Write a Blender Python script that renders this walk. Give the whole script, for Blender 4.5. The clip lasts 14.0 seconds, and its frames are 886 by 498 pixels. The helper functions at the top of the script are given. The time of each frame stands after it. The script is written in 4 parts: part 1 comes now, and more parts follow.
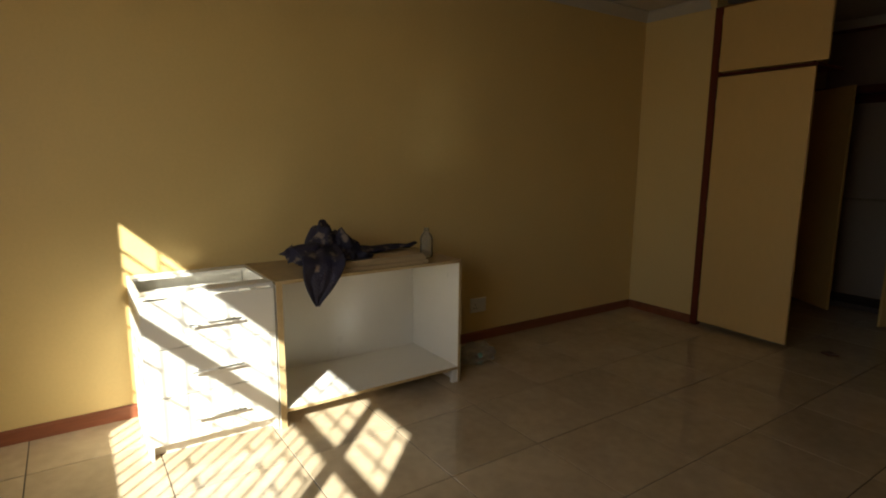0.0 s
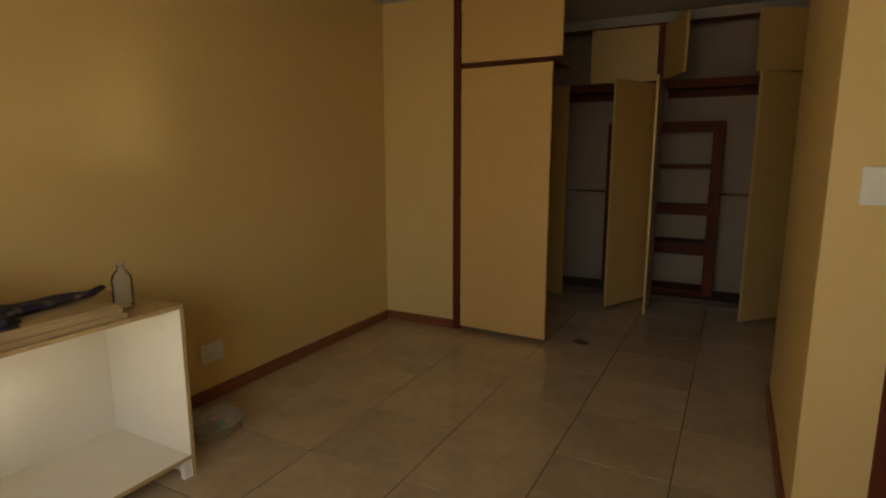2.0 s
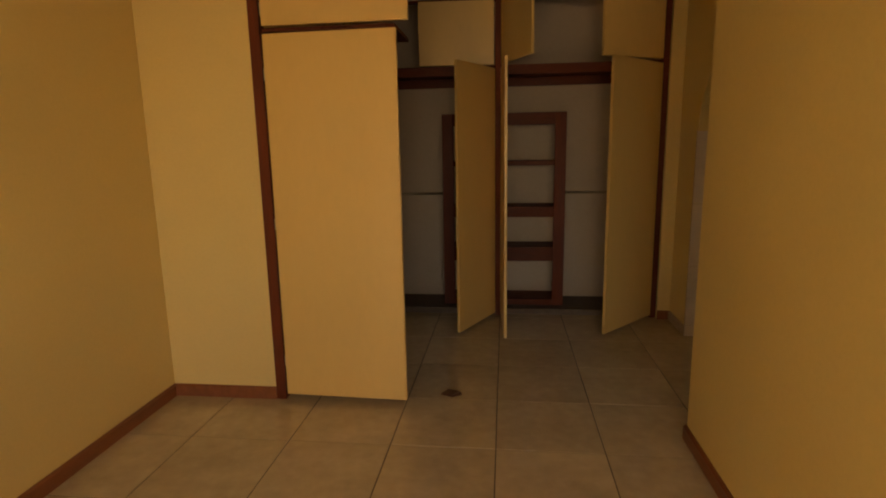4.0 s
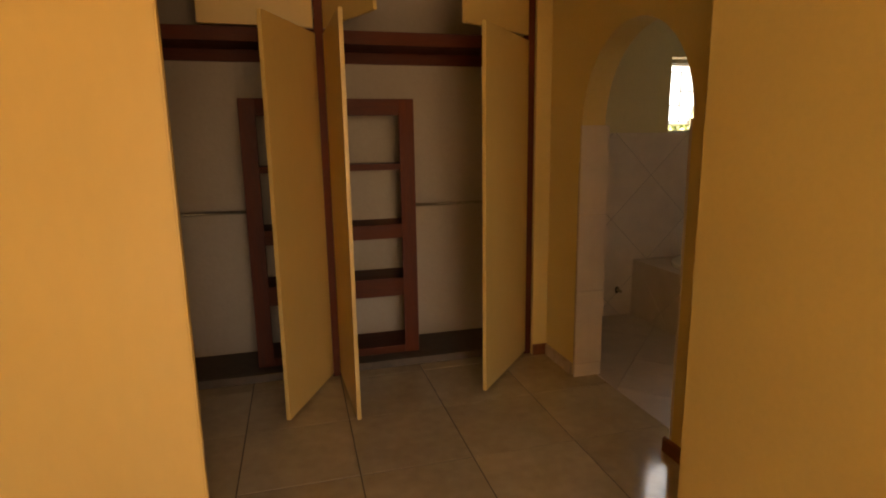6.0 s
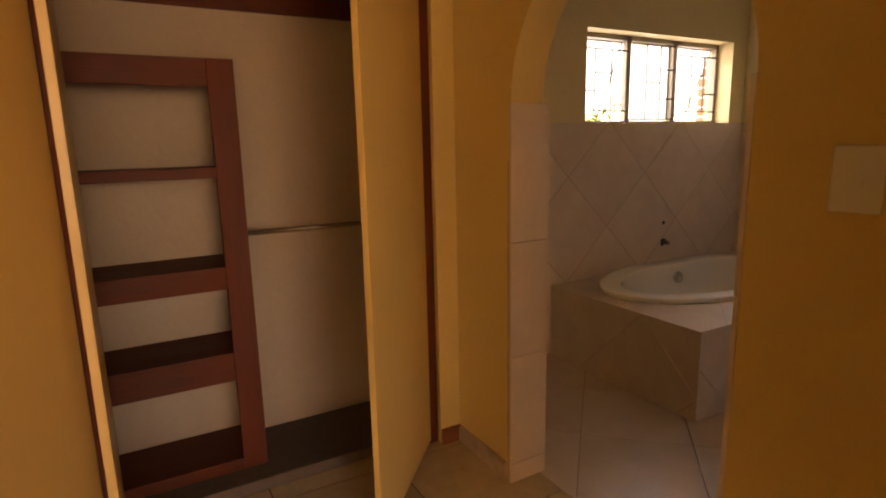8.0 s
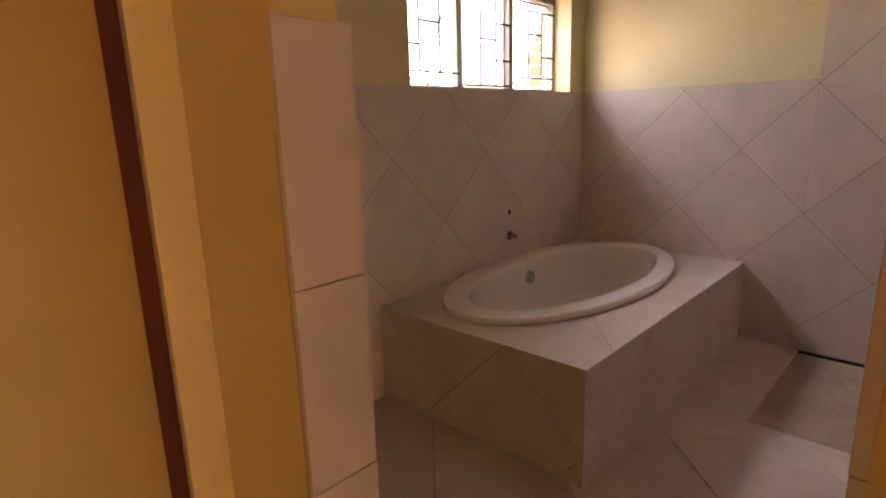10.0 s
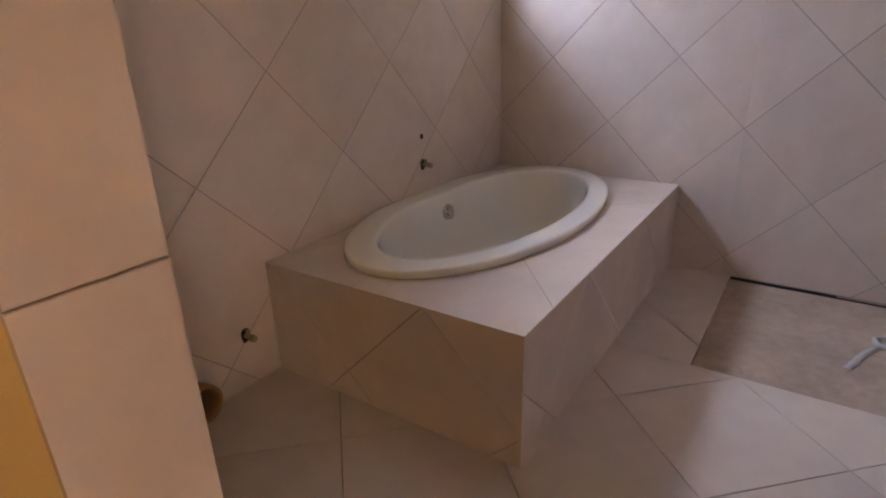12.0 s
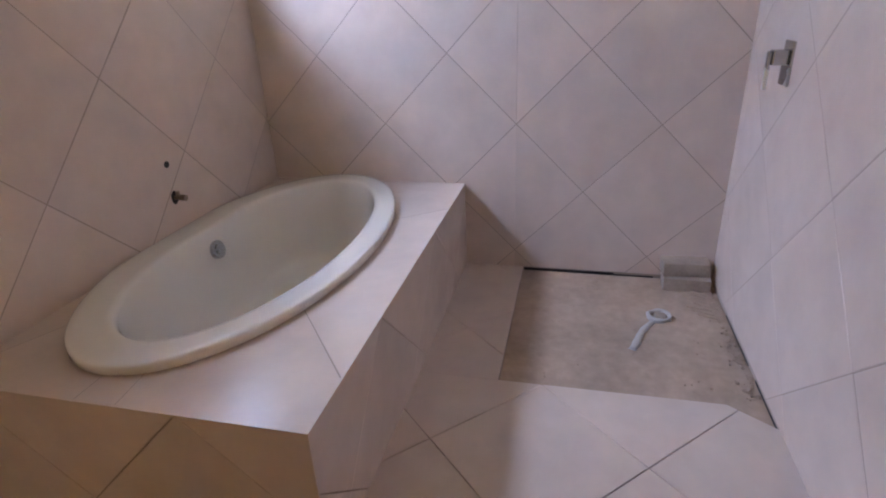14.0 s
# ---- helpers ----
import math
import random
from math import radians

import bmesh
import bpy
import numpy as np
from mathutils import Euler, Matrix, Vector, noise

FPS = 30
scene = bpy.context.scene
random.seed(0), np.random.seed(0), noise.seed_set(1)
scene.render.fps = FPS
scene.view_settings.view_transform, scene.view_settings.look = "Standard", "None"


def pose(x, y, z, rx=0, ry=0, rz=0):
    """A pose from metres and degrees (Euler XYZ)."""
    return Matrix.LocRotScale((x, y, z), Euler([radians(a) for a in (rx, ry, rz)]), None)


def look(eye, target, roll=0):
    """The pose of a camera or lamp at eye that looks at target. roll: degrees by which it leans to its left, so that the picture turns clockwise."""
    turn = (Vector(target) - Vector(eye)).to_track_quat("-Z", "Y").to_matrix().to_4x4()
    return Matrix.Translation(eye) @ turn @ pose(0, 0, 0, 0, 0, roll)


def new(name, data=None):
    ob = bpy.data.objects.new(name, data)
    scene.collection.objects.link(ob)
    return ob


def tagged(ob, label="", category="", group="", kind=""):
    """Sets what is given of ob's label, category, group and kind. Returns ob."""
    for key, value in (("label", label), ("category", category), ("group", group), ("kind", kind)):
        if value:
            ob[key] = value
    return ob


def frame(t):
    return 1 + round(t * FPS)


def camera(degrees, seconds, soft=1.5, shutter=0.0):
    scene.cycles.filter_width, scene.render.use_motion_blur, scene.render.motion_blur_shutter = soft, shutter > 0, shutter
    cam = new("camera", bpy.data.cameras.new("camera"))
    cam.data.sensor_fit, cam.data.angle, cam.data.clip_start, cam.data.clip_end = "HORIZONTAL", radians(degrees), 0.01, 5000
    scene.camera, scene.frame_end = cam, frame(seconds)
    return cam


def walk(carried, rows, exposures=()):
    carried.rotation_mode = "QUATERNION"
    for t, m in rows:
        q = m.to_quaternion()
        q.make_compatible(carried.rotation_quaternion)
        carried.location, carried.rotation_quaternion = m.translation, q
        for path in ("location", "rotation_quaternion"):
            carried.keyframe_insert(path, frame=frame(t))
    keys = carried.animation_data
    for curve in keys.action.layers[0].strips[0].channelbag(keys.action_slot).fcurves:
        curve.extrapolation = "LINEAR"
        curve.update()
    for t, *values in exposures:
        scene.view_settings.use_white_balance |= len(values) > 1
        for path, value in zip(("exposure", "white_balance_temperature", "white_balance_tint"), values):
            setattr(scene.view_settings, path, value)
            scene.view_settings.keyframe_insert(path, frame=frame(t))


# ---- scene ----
cam = camera(77.5, 14.0, soft=2.0)
PATH = [
    (0, (3.225, -0.328, 1.39), (1.595, 0.784, 1.061), 0.5),
    (0.5, (3.108, -0.21, 1.396), (1.612, 1.076, 1.063), 0.4),
    (1, (2.96, -0.111, 1.397), (1.611, 1.327, 1.062), 0.1),
    (1.5, (2.731, 0.008, 1.408), (1.595, 1.62, 1.073), -0.1),
    (2, (2.587, 0.141, 1.398), (1.668, 1.885, 1.06), -0.0),
    (2.5, (2.429, 0.346, 1.417), (1.713, 2.182, 1.076), -0.3),
    (3, (2.277, 0.584, 1.425), (1.716, 2.472, 1.08), -0.6),
    (5.5, (1.694, 2.046, 1.475), (2.035, 3.977, 1.082), -0.9),
    (6, (1.725, 2.381, 1.427), (2.227, 4.28, 1.05), -0.9),
    (6.5, (1.781, 2.692, 1.41), (2.397, 4.558, 1.034), -1.1),
    (7, (1.838, 3.015, 1.403), (2.573, 4.837, 1.034), -1.1),
    (7.5, (1.955, 3.327, 1.385), (2.812, 5.096, 1.012), -1.2),
    (8, (2.092, 3.597, 1.373), (3.046, 5.315, 0.999), -1.3),
    (8.5, (2.258, 3.843, 1.385), (3.338, 5.482, 1.005), -1.3),
    (9, (2.43, 4.042, 1.377), (3.663, 5.568, 0.988), -1.3),
    (9.2, (2.494, 4.107, 1.364), (3.778, 5.592, 0.98), -1.4),
    (11.3, (3.055, 4.566, 1.273), (4.571, 5.717, 0.659), -1.8),
    (11.5, (3.075, 4.58, 1.265), (4.589, 5.718, 0.623), -1.8),
    (12, (3.149, 4.614, 1.245), (4.688, 5.671, 0.527), -1.8),
    (12.5, (3.277, 4.627, 1.249), (4.868, 5.565, 0.481), -2.1),
    (13, (3.404, 4.619, 1.264), (5.064, 5.394, 0.463), -2.4),
    (13.5, (3.476, 4.611, 1.29), (5.202, 5.21, 0.476), -2.5),
    (14, (3.505, 4.637, 1.349), (5.274, 5.081, 0.529), -2.6),
]
walk(cam, [(t, look(eye, target, roll)) for t, eye, target, roll in PATH],
     exposures=[(0, 1.8, 5950, 4), (1.5, 2.5, 6150, 4), (3, 3.3, 7800, 11), (6, 4.35, 9600, 20), (7.5, 4.75, 10600, 34), (8.5, 4.95, 10400, 35), (9.2, 5.1, 9400, 35), (11.3, 5.5, 6800, 33), (12.5, 5.95, 6050, 29), (14, 6.1, 5750, 29)])

# ---------------- light ----------------
SUN_EL, SUN_AZ = radians(33.3), radians(45.0)
scene.cycles.caustics_reflective = True
scene.cycles.blur_glossy = 0.0
world = bpy.data.worlds.new("world")
scene.world = world
world.use_nodes = True
wn = world.node_tree
sky = wn.nodes.new("ShaderNodeTexSky")
sky.sky_type = "NISHITA"
sky.sun_disc = False
sky.sun_elevation = SUN_EL
sky.sun_rotation = radians(135)
wn.links.new(sky.outputs[0], wn.nodes["Background"].inputs[0])
wn.nodes["Background"].inputs[1].default_value = 0.05

sun = new("sun", bpy.data.lights.new("sun", "SUN"))
sun.data.energy = 5.0
sun.data.angle = radians(0.55)
sun.data.color = (1.0, 0.93, 0.8)
sun_way = Vector((-math.sin(SUN_AZ) * math.cos(SUN_EL), math.cos(SUN_AZ) * math.cos(SUN_EL), -math.sin(SUN_EL)))
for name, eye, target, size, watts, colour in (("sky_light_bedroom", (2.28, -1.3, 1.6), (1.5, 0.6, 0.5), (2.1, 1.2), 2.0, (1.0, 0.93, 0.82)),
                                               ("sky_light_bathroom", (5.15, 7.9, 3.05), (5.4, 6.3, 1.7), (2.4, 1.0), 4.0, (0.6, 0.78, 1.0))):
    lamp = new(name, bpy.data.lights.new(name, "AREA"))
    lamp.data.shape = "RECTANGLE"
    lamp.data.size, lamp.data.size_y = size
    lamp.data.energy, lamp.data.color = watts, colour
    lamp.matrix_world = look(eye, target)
sun.matrix_world = look((8, -9, 7), Vector((8, -9, 7)) + sun_way)


# ---------------- materials ----------------
def mat(name, base, rough=0.5, metal=0.0, vary=0.12, grain=30.0, blotch=1.5, bump=0.05, bump_scale=None,
        stretch=(1, 1, 1), second=None, coat=0.0, per_object=0.0, spec=0.5, trans=0.0, rough_vary=0.1):
    m = bpy.data.materials.new(name)
    m.use_nodes = True
    nt = m.node_tree
    N, L = nt.nodes, nt.links
    b = N["Principled BSDF"]
    b.inputs["Metallic"].default_value = metal
    b.inputs["Specular IOR Level"].default_value = spec
    b.inputs["Coat Weight"].default_value = coat
    b.inputs["Coat Roughness"].default_value = 0.06
    b.inputs["Transmission Weight"].default_value = trans
    tc = N.new("ShaderNodeTexCoord")
    mp = N.new("ShaderNodeMapping")
    mp.inputs["Scale"].default_value = stretch
    L.new(tc.outputs["Object"], mp.inputs[0])
    vec = mp.outputs[0]
    if per_object:
        oi = N.new("ShaderNodeObjectInfo")
        add = N.new("ShaderNodeVectorMath")
        add.operation = "ADD"
        mul = N.new("ShaderNodeVectorMath")
        mul.operation = "SCALE"
        mul.inputs[0].default_value = (7, 13, 5)
        L.new(oi.outputs["Random"], mul.inputs["Scale"])
        L.new(vec, add.inputs[0])
        L.new(mul.outputs[0], add.inputs[1])
        vec = add.outputs[0]
    n1 = N.new("ShaderNodeTexNoise")
    n1.inputs["Scale"].default_value = blotch
    n1.inputs["Detail"].default_value = 6
    n1.inputs["Roughness"].default_value = 0.6
    n2 = N.new("ShaderNodeTexNoise")
    n2.inputs["Scale"].default_value = grain
    n2.inputs["Detail"].default_value = 4
    L.new(vec, n1.inputs["Vector"])
    L.new(vec, n2.inputs["Vector"])
    mixf = N.new("ShaderNodeMath")
    mixf.operation = "MULTIPLY_ADD"
    mixf.inputs[1].default_value = 0.35
    L.new(n2.outputs["Fac"], mixf.inputs[0])
    half = N.new("ShaderNodeMath")
    half.operation = "MULTIPLY"
    half.inputs[1].default_value = 0.65
    L.new(n1.outputs["Fac"], half.inputs[0])
    L.new(half.outputs[0], mixf.inputs[2])
    fac = mixf.outputs[0]
    if per_object:
        ad = N.new("ShaderNodeMath")
        ad.operation = "MULTIPLY_ADD"
        ad.inputs[1].default_value = per_object
        L.new(oi.outputs["Random"], ad.inputs[0])
        sb = N.new("ShaderNodeMath")
        sb.operation = "SUBTRACT"
        sb.inputs[1].default_value = per_object / 2
        L.new(fac, sb.inputs[0])
        L.new(sb.outputs[0], ad.inputs[2])
        fac = ad.outputs[0]
    ramp = N.new("ShaderNodeValToRGB")
    base = Vector(base)
    dark = second if second else tuple(base * (1 - vary * 1.6))
    light = tuple(min(1, c) for c in base * (1 + vary * 0.7))
    ramp.color_ramp.elements[0].position, ramp.color_ramp.elements[0].color = 0.2, (*dark, 1)
    ramp.color_ramp.elements[1].position, ramp.color_ramp.elements[1].color = 0.8, (*light, 1)
    L.new(fac, ramp.inputs[0])
    L.new(ramp.outputs[0], b.inputs["Base Color"])
    rr = N.new("ShaderNodeMapRange")
    rr.inputs["From Min"].default_value, rr.inputs["From Max"].default_value = 0.3, 0.7
    rr.inputs["To Min"].default_value = max(0.02, rough - rough_vary)
    rr.inputs["To Max"].default_value = min(1, rough + rough_vary)
    L.new(n1.outputs["Fac"], rr.inputs[0])
    L.new(rr.outputs[0], b.inputs["Roughness"])
    if bump:
        bp = N.new("ShaderNodeBump")
        bp.inputs["Strength"].default_value = bump
        bp.inputs["Distance"].default_value = 0.01
        if bump_scale:
            n3 = N.new("ShaderNodeTexNoise")
            n3.inputs["Scale"].default_value = bump_scale
            n3.inputs["Detail"].default_value = 5
            L.new(vec, n3.inputs["Vector"])
            L.new(n3.outputs["Fac"], bp.inputs["Height"])
        else:
            L.new(n2.outputs["Fac"], bp.inputs["Height"])
        L.new(bp.outputs[0], b.inputs["Normal"])
    return m


M_WALL = mat("yellow_wall_paint", (0.69, 0.5, 0.2), 0.5, vary=0.07, grain=60, blotch=1.2, bump=0.05, bump_scale=45)
# cream of the wardrobe's back wall, with the recess's shade put into the base colour
M_CREAM = mat("shaded_cream_wall_paint", (0.42, 0.32, 0.235), 0.7, vary=0.1, grain=50, blotch=1.5, bump=0.2, bump_scale=40)
M_BWALL = mat("pale_yellow_wall_paint", (0.74, 0.62, 0.36), 0.6, vary=0.07, grain=50, blotch=1.5, bump=0.06, bump_scale=40)
M_CEIL = mat("white_ceiling_paint", (0.5, 0.46, 0.39), 0.8, vary=0.08, bump=0.1)
M_TILE = mat("beige_floor_tile", (0.55, 0.43, 0.28), 0.09, vary=0.22, grain=18, blotch=2.5, bump=0.0, per_object=0.12, rough_vary=0.012, spec=0.85)
M_GROUT = mat("dark_grout", (0.1, 0.08, 0.06), 0.9, vary=0.25, grain=80)
M_BTILE = mat("marbled_cream_tile", (0.7, 0.575, 0.485), 0.24, vary=0.13, grain=9, blotch=2.6, bump=0.0, per_object=0.1, rough_vary=0.03)
M_BGROUT = mat("grey_grout", (0.4, 0.32, 0.26), 0.9, vary=0.2, grain=80)
M_CONC = mat("dusty_concrete", (0.47, 0.345, 0.25), 0.9, vary=0.3, grain=25, blotch=3.5, bump=0.5, bump_scale=30)
# shade is put into this colour, so the plinth's window-lit front stays dark
M_SCREED = mat("shade_dark_dusty_screed", (0.13, 0.09, 0.065), 0.85, vary=0.3, grain=25, blotch=4, bump=0.2)
M_WOOD = mat("red_brown_varnished_wood", (0.13, 0.024, 0.007), 0.6, spec=0.25, vary=0.3, grain=20, blotch=3, bump=0.12, stretch=(6, 6, 0.6), per_object=0.1)
M_WOODH = mat("red_brown_varnished_board", (0.12, 0.023, 0.007), 0.6, spec=0.25, vary=0.3, grain=20, blotch=3, bump=0.12, stretch=(0.7, 6, 6), per_object=0.1)
M_SKIRT = mat("orange_brown_skirting", (0.24, 0.075, 0.03), 0.4, vary=0.3, grain=20, blotch=3, bump=0.1, stretch=(6, 0.7, 6))
M_DOOR = mat("cream_painted_board", (0.66, 0.43, 0.15), 0.4, vary=0.06, grain=30, blotch=1.5, bump=0.02, stretch=(1, 1, 0.4))
M_EDGE = mat("raw_chipboard_edge", (0.5, 0.36, 0.17), 0.8, vary=0.25, grain=140, blotch=12, bump=0.3)
M_WHITE = mat("white_melamine", (0.8, 0.765, 0.68), 0.35, vary=0.04, grain=10, blotch=2, bump=0.02)
M_PLY = mat("plywood_board", (0.46, 0.33, 0.17), 0.65, vary=0.22, grain=30, blotch=5, bump=0.1, stretch=(6, 0.7, 6), per_object=0.1)
M_STEEL = mat("brushed_steel", (0.55, 0.55, 0.53), 0.3, metal=1.0, vary=0.08, grain=60, bump=0.03)
M_BRASS = mat("tarnished_metal", (0.35, 0.28, 0.2), 0.4, metal=0.9, vary=0.3, grain=50, bump=0.05)
M_PLASTIC = mat("white_plastic", (0.75, 0.73, 0.66), 0.35, vary=0.04, bump=0.0)
M_TEAL = mat("teal_plastic", (0.03, 0.3, 0.27), 0.35, vary=0.05, bump=0.0)
M_BLACK = mat("black_hole", (0.02, 0.017, 0.015), 0.8, vary=0.2, bump=0.0)
M_TUB = mat("white_acrylic", (0.82, 0.775, 0.7), 0.07, vary=0.03, grain=8, blotch=1.5, bump=0.0, rough_vary=0.04)
M_FRAME = mat("window_frame_paint", (0.35, 0.31, 0.24), 0.5, vary=0.15, grain=60)
M_BARS = mat("black_burglar_bar", (0.06, 0.05, 0.045), 0.5, vary=0.2, grain=60)
M_CLOTH = mat("navy_cloth", (0.013, 0.01, 0.03), 0.75, vary=0.5, grain=60, blotch=9, bump=0.4, bump_scale=90, second=(0.012, 0.011, 0.02))
nt_c = M_CLOTH.node_tree
st = nt_c.nodes.new("ShaderNodeTexNoise")
st.inputs["Scale"].default_value, st.inputs["Detail"].default_value = 17, 9
tcn = nt_c.nodes.new("ShaderNodeTexCoord")
nt_c.links.new(tcn.outputs["Object"], st.inputs["Vector"])
sr = nt_c.nodes.new("ShaderNodeValToRGB")
sr.color_ramp.elements[0].position, sr.color_ramp.elements[1].position = 0.56, 0.66
nt_c.links.new(st.outputs["Fac"], sr.inputs[0])
mxc = nt_c.nodes.new("ShaderNodeMixRGB")
mxc.inputs[2].default_value = (0.2, 0.15, 0.115, 1)
pb = nt_c.nodes["Principled BSDF"]
nt_c.links.new(sr.outputs[0], mxc.inputs[0])
nt_c.links.new(pb.inputs["Base Color"].links[0].from_socket, mxc.inputs[1])
nt_c.links.new(mxc.outputs[0], pb.inputs["Base Color"])
M_CLAY = mat("brown_drain_pipe", (0.42, 0.22, 0.08), 0.5, vary=0.3, grain=30, blotch=8)
M_BRICK = mat("cement_brick", (0.4, 0.32, 0.25), 0.9, vary=0.25, grain=60, blotch=9, bump=0.5, bump_scale=70, per_object=0.15)
M_REDBRICK = mat("red_face_brick", (0.34, 0.15, 0.09), 0.9, vary=0.3, grain=40, blotch=6, bump=0.4)
M_PLASTER = mat("white_plaster_scrap", (0.5, 0.46, 0.42), 0.8, vary=0.1)
M_GROUND = mat("dry_garden_ground", (0.2, 0.17, 0.11), 0.95, vary=0.3, grain=20, blotch=0.6)
M_LEAF = mat("green_leaves", (0.08, 0.14, 0.03), 0.6, vary=0.4, grain=10, bump=0.0, per_object=0.2)
M_BARK = mat("grey_bark", (0.16, 0.12, 0.08), 0.9, vary=0.3)
M_BOUND = mat("white_garden_wall", (0.78, 0.75, 0.7), 0.8, vary=0.08)
M_WET = mat("brown_stained_timber", (0.11, 0.045, 0.022), 0.35, vary=0.3, grain=20, stretch=(6, 6, 0.6))


def clear_mat(name, rough, colour=(1, 1, 1), see=0.75):
    m = bpy.data.materials.new(name)
    m.use_nodes = True
    nt = m.node_tree
    N, L = nt.nodes, nt.links
    N.remove(N["Principled BSDF"])
    out = N["Material Output"]
    t = N.new("ShaderNodeBsdfTransparent")
    t.inputs[0].default_value = (*colour, 1)
    g = N.new("ShaderNodeBsdfGlossy")
    g.inputs["Roughness"].default_value = rough
    w = N.new("ShaderNodeBsdfTranslucent")
    w.inputs[0].default_value = (0.8, 0.8, 0.78, 1)
    d = N.new("ShaderNodeBsdfDiffuse")
    d.inputs[0].default_value = (0.8, 0.8, 0.78, 1)
    hz = N.new("ShaderNodeMixShader")
    L.new(w.outputs[0], hz.inputs[1])
    L.new(d.outputs[0], hz.inputs[2])
    cl = N.new("ShaderNodeMixShader")
    cl.inputs[0].default_value = 1 - see
    L.new(t.outputs[0], cl.inputs[1])
    L.new(hz.outputs[0], cl.inputs[2])
    ad = N.new("ShaderNodeFresnel")
    ad.inputs[0].default_value = 1.25
    mx = N.new("ShaderNodeMixShader")
    L.new(ad.outputs[0], mx.inputs[0])
    L.new(cl.outputs[0], mx.inputs[1])
    L.new(g.outputs[0], mx.inputs[2])
    L.new(mx.outputs[0], out.inputs[0])
    return m


def frosted_mat(name):
    m = bpy.data.materials.new(name)
    m.use_nodes = True
    nt = m.node_tree
    N, L = nt.nodes, nt.links
    b = N["Principled BSDF"]
    b.inputs["Roughness"].default_value = 0.25
    b.inputs["Base Color"].default_value = (0.9, 0.93, 0.95, 1)
    tr = N.new("ShaderNodeBsdfTranslucent")
    tr.inputs[0].default_value = (0.93, 0.95, 0.97, 1)
    tp = N.new("ShaderNodeBsdfTransparent")
    m1 = N.new("ShaderNodeMixShader")
    m1.inputs[0].default_value = 0.35
    L.new(tr.outputs[0], m1.inputs[1])
    L.new(tp.outputs[0], m1.inputs[2])
    n = N.new("ShaderNodeTexNoise")
    n.inputs["Scale"].default_value = 90
    bp = N.new("ShaderNodeBump")
    bp.inputs["Strength"].default_value = 0.4
    L.new(n.outputs["Fac"], bp.inputs["Height"])
    L.new(bp.outputs[0], tr.inputs["Normal"])
    m2 = N.new("ShaderNodeMixShader")
    m2.inputs[0].default_value = 0.08
    L.new(m1.outputs[0], m2.inputs[1])
    L.new(b.outputs[0], m2.inputs[2])
    L.new(m2.outputs[0], N["Material Output"].inputs[0])
    return m


M_FILM = clear_mat("clear_plastic_film", 0.15, (0.93, 0.94, 0.94), 0.75)
M_PET = clear_mat("clear_bottle_plastic", 0.05, (0.94, 0.96, 0.96), 0.82)
M_FROST = frosted_mat("obscured_glass")


# ---------------- mesh helpers ----------------
def box(bm, lo, hi, bevel=0.0):
    lo, hi = Vector(lo), Vector(hi)
    r = bmesh.ops.create_cube(bm, size=1.0, matrix=Matrix.Translation((lo + hi) / 2) @ Matrix.Diagonal((*(hi - lo), 1)))
    if bevel:
        edges = {e for v in r["verts"] for e in v.link_edges}
        bmesh.ops.bevel(bm, geom=list(edges), offset=bevel, segments=2, affect="EDGES", profile=0.6)


def boxes(*items, bevel=0.0):
    bm = bmesh.new()
    for lo, hi in items:
        box(bm, lo, hi, bevel)
    return bm


def rod(bm, a, b, r, n=10):
    a, b = Vector(a), Vector(b)
    d = b - a
    m = Matrix.Translation((a + b) / 2) @ d.to_track_quat("Z", "Y").to_matrix().to_4x4()
    bmesh.ops.create_cone(bm, cap_ends=True, segments=n, radius1=r, radius2=r, depth=d.length, matrix=m)


def lathe(bm, prof, centre, n=28, sx=1.0, sy=1.0):
    """Rings of (radius, height) round an upright axis, closed where the radius is zero."""
    cx, cy, cz = centre
    rings = []
    for r, z in prof:
        if r < 1e-6:
            rings.append([bm.verts.new((cx, cy, cz + z))])
        else:
            rings.append([bm.verts.new((cx + sx * r * math.cos(2 * math.pi * i / n), cy + sy * r * math.sin(2 * math.pi * i / n), cz + z)) for i in range(n)])
    for p, q in zip(rings, rings[1:]):
        for i in range(n):
            j = (i + 1) % n
            if len(p) == 1:
                bm.faces.new((p[0], q[i], q[j]))
            elif len(q) == 1:
                bm.faces.new((p[i], p[j], q[0]))
            else:
                bm.faces.new((p[i], p[j], q[j], q[i]))


def mesh_of(name, bm, material, smooth=False):
    bmesh.ops.recalc_face_normals(bm, faces=bm.faces)
    me = bpy.data.meshes.new(name)
    bm.to_mesh(me)
    bm.free()
    me.materials.append(material)
    if smooth:
        for p in me.polygons:
            p.use_smooth = True
    return me


def part(name, bm, material, parent, label="", smooth=False, m=None):
    ob = new(name, mesh_of(name, bm, material, smooth))
    ob.parent = parent
    inv = parent.matrix_basis.inverted()
    up = parent.parent
    while up:
        inv = (up.matrix_basis @ parent.matrix_parent_inverse @ parent.matrix_basis).inverted() if up else inv
        up = up.parent
    ob.matrix_parent_inverse = inv
    if m is not None:
        ob.matrix_basis = m
    if label:
        tagged(ob, label)
    return ob


def thing(name, base, label, category, group=""):
    ob = new(name)
    ob.empty_display_size = 0.1
    ob.location = base
    return tagged(ob, label, category, group)


def structure(name, bm, material, label, category="wall", smooth=False):
    return tagged(new(name, mesh_of(name, bm, material, smooth)), label, category, kind="structure")


def turn_about(x, y, deg):
    return Matrix.Translation((x, y, 0)) @ Matrix.Rotation(radians(deg), 4, "Z") @ Matrix.Translation((-x, -y, 0))


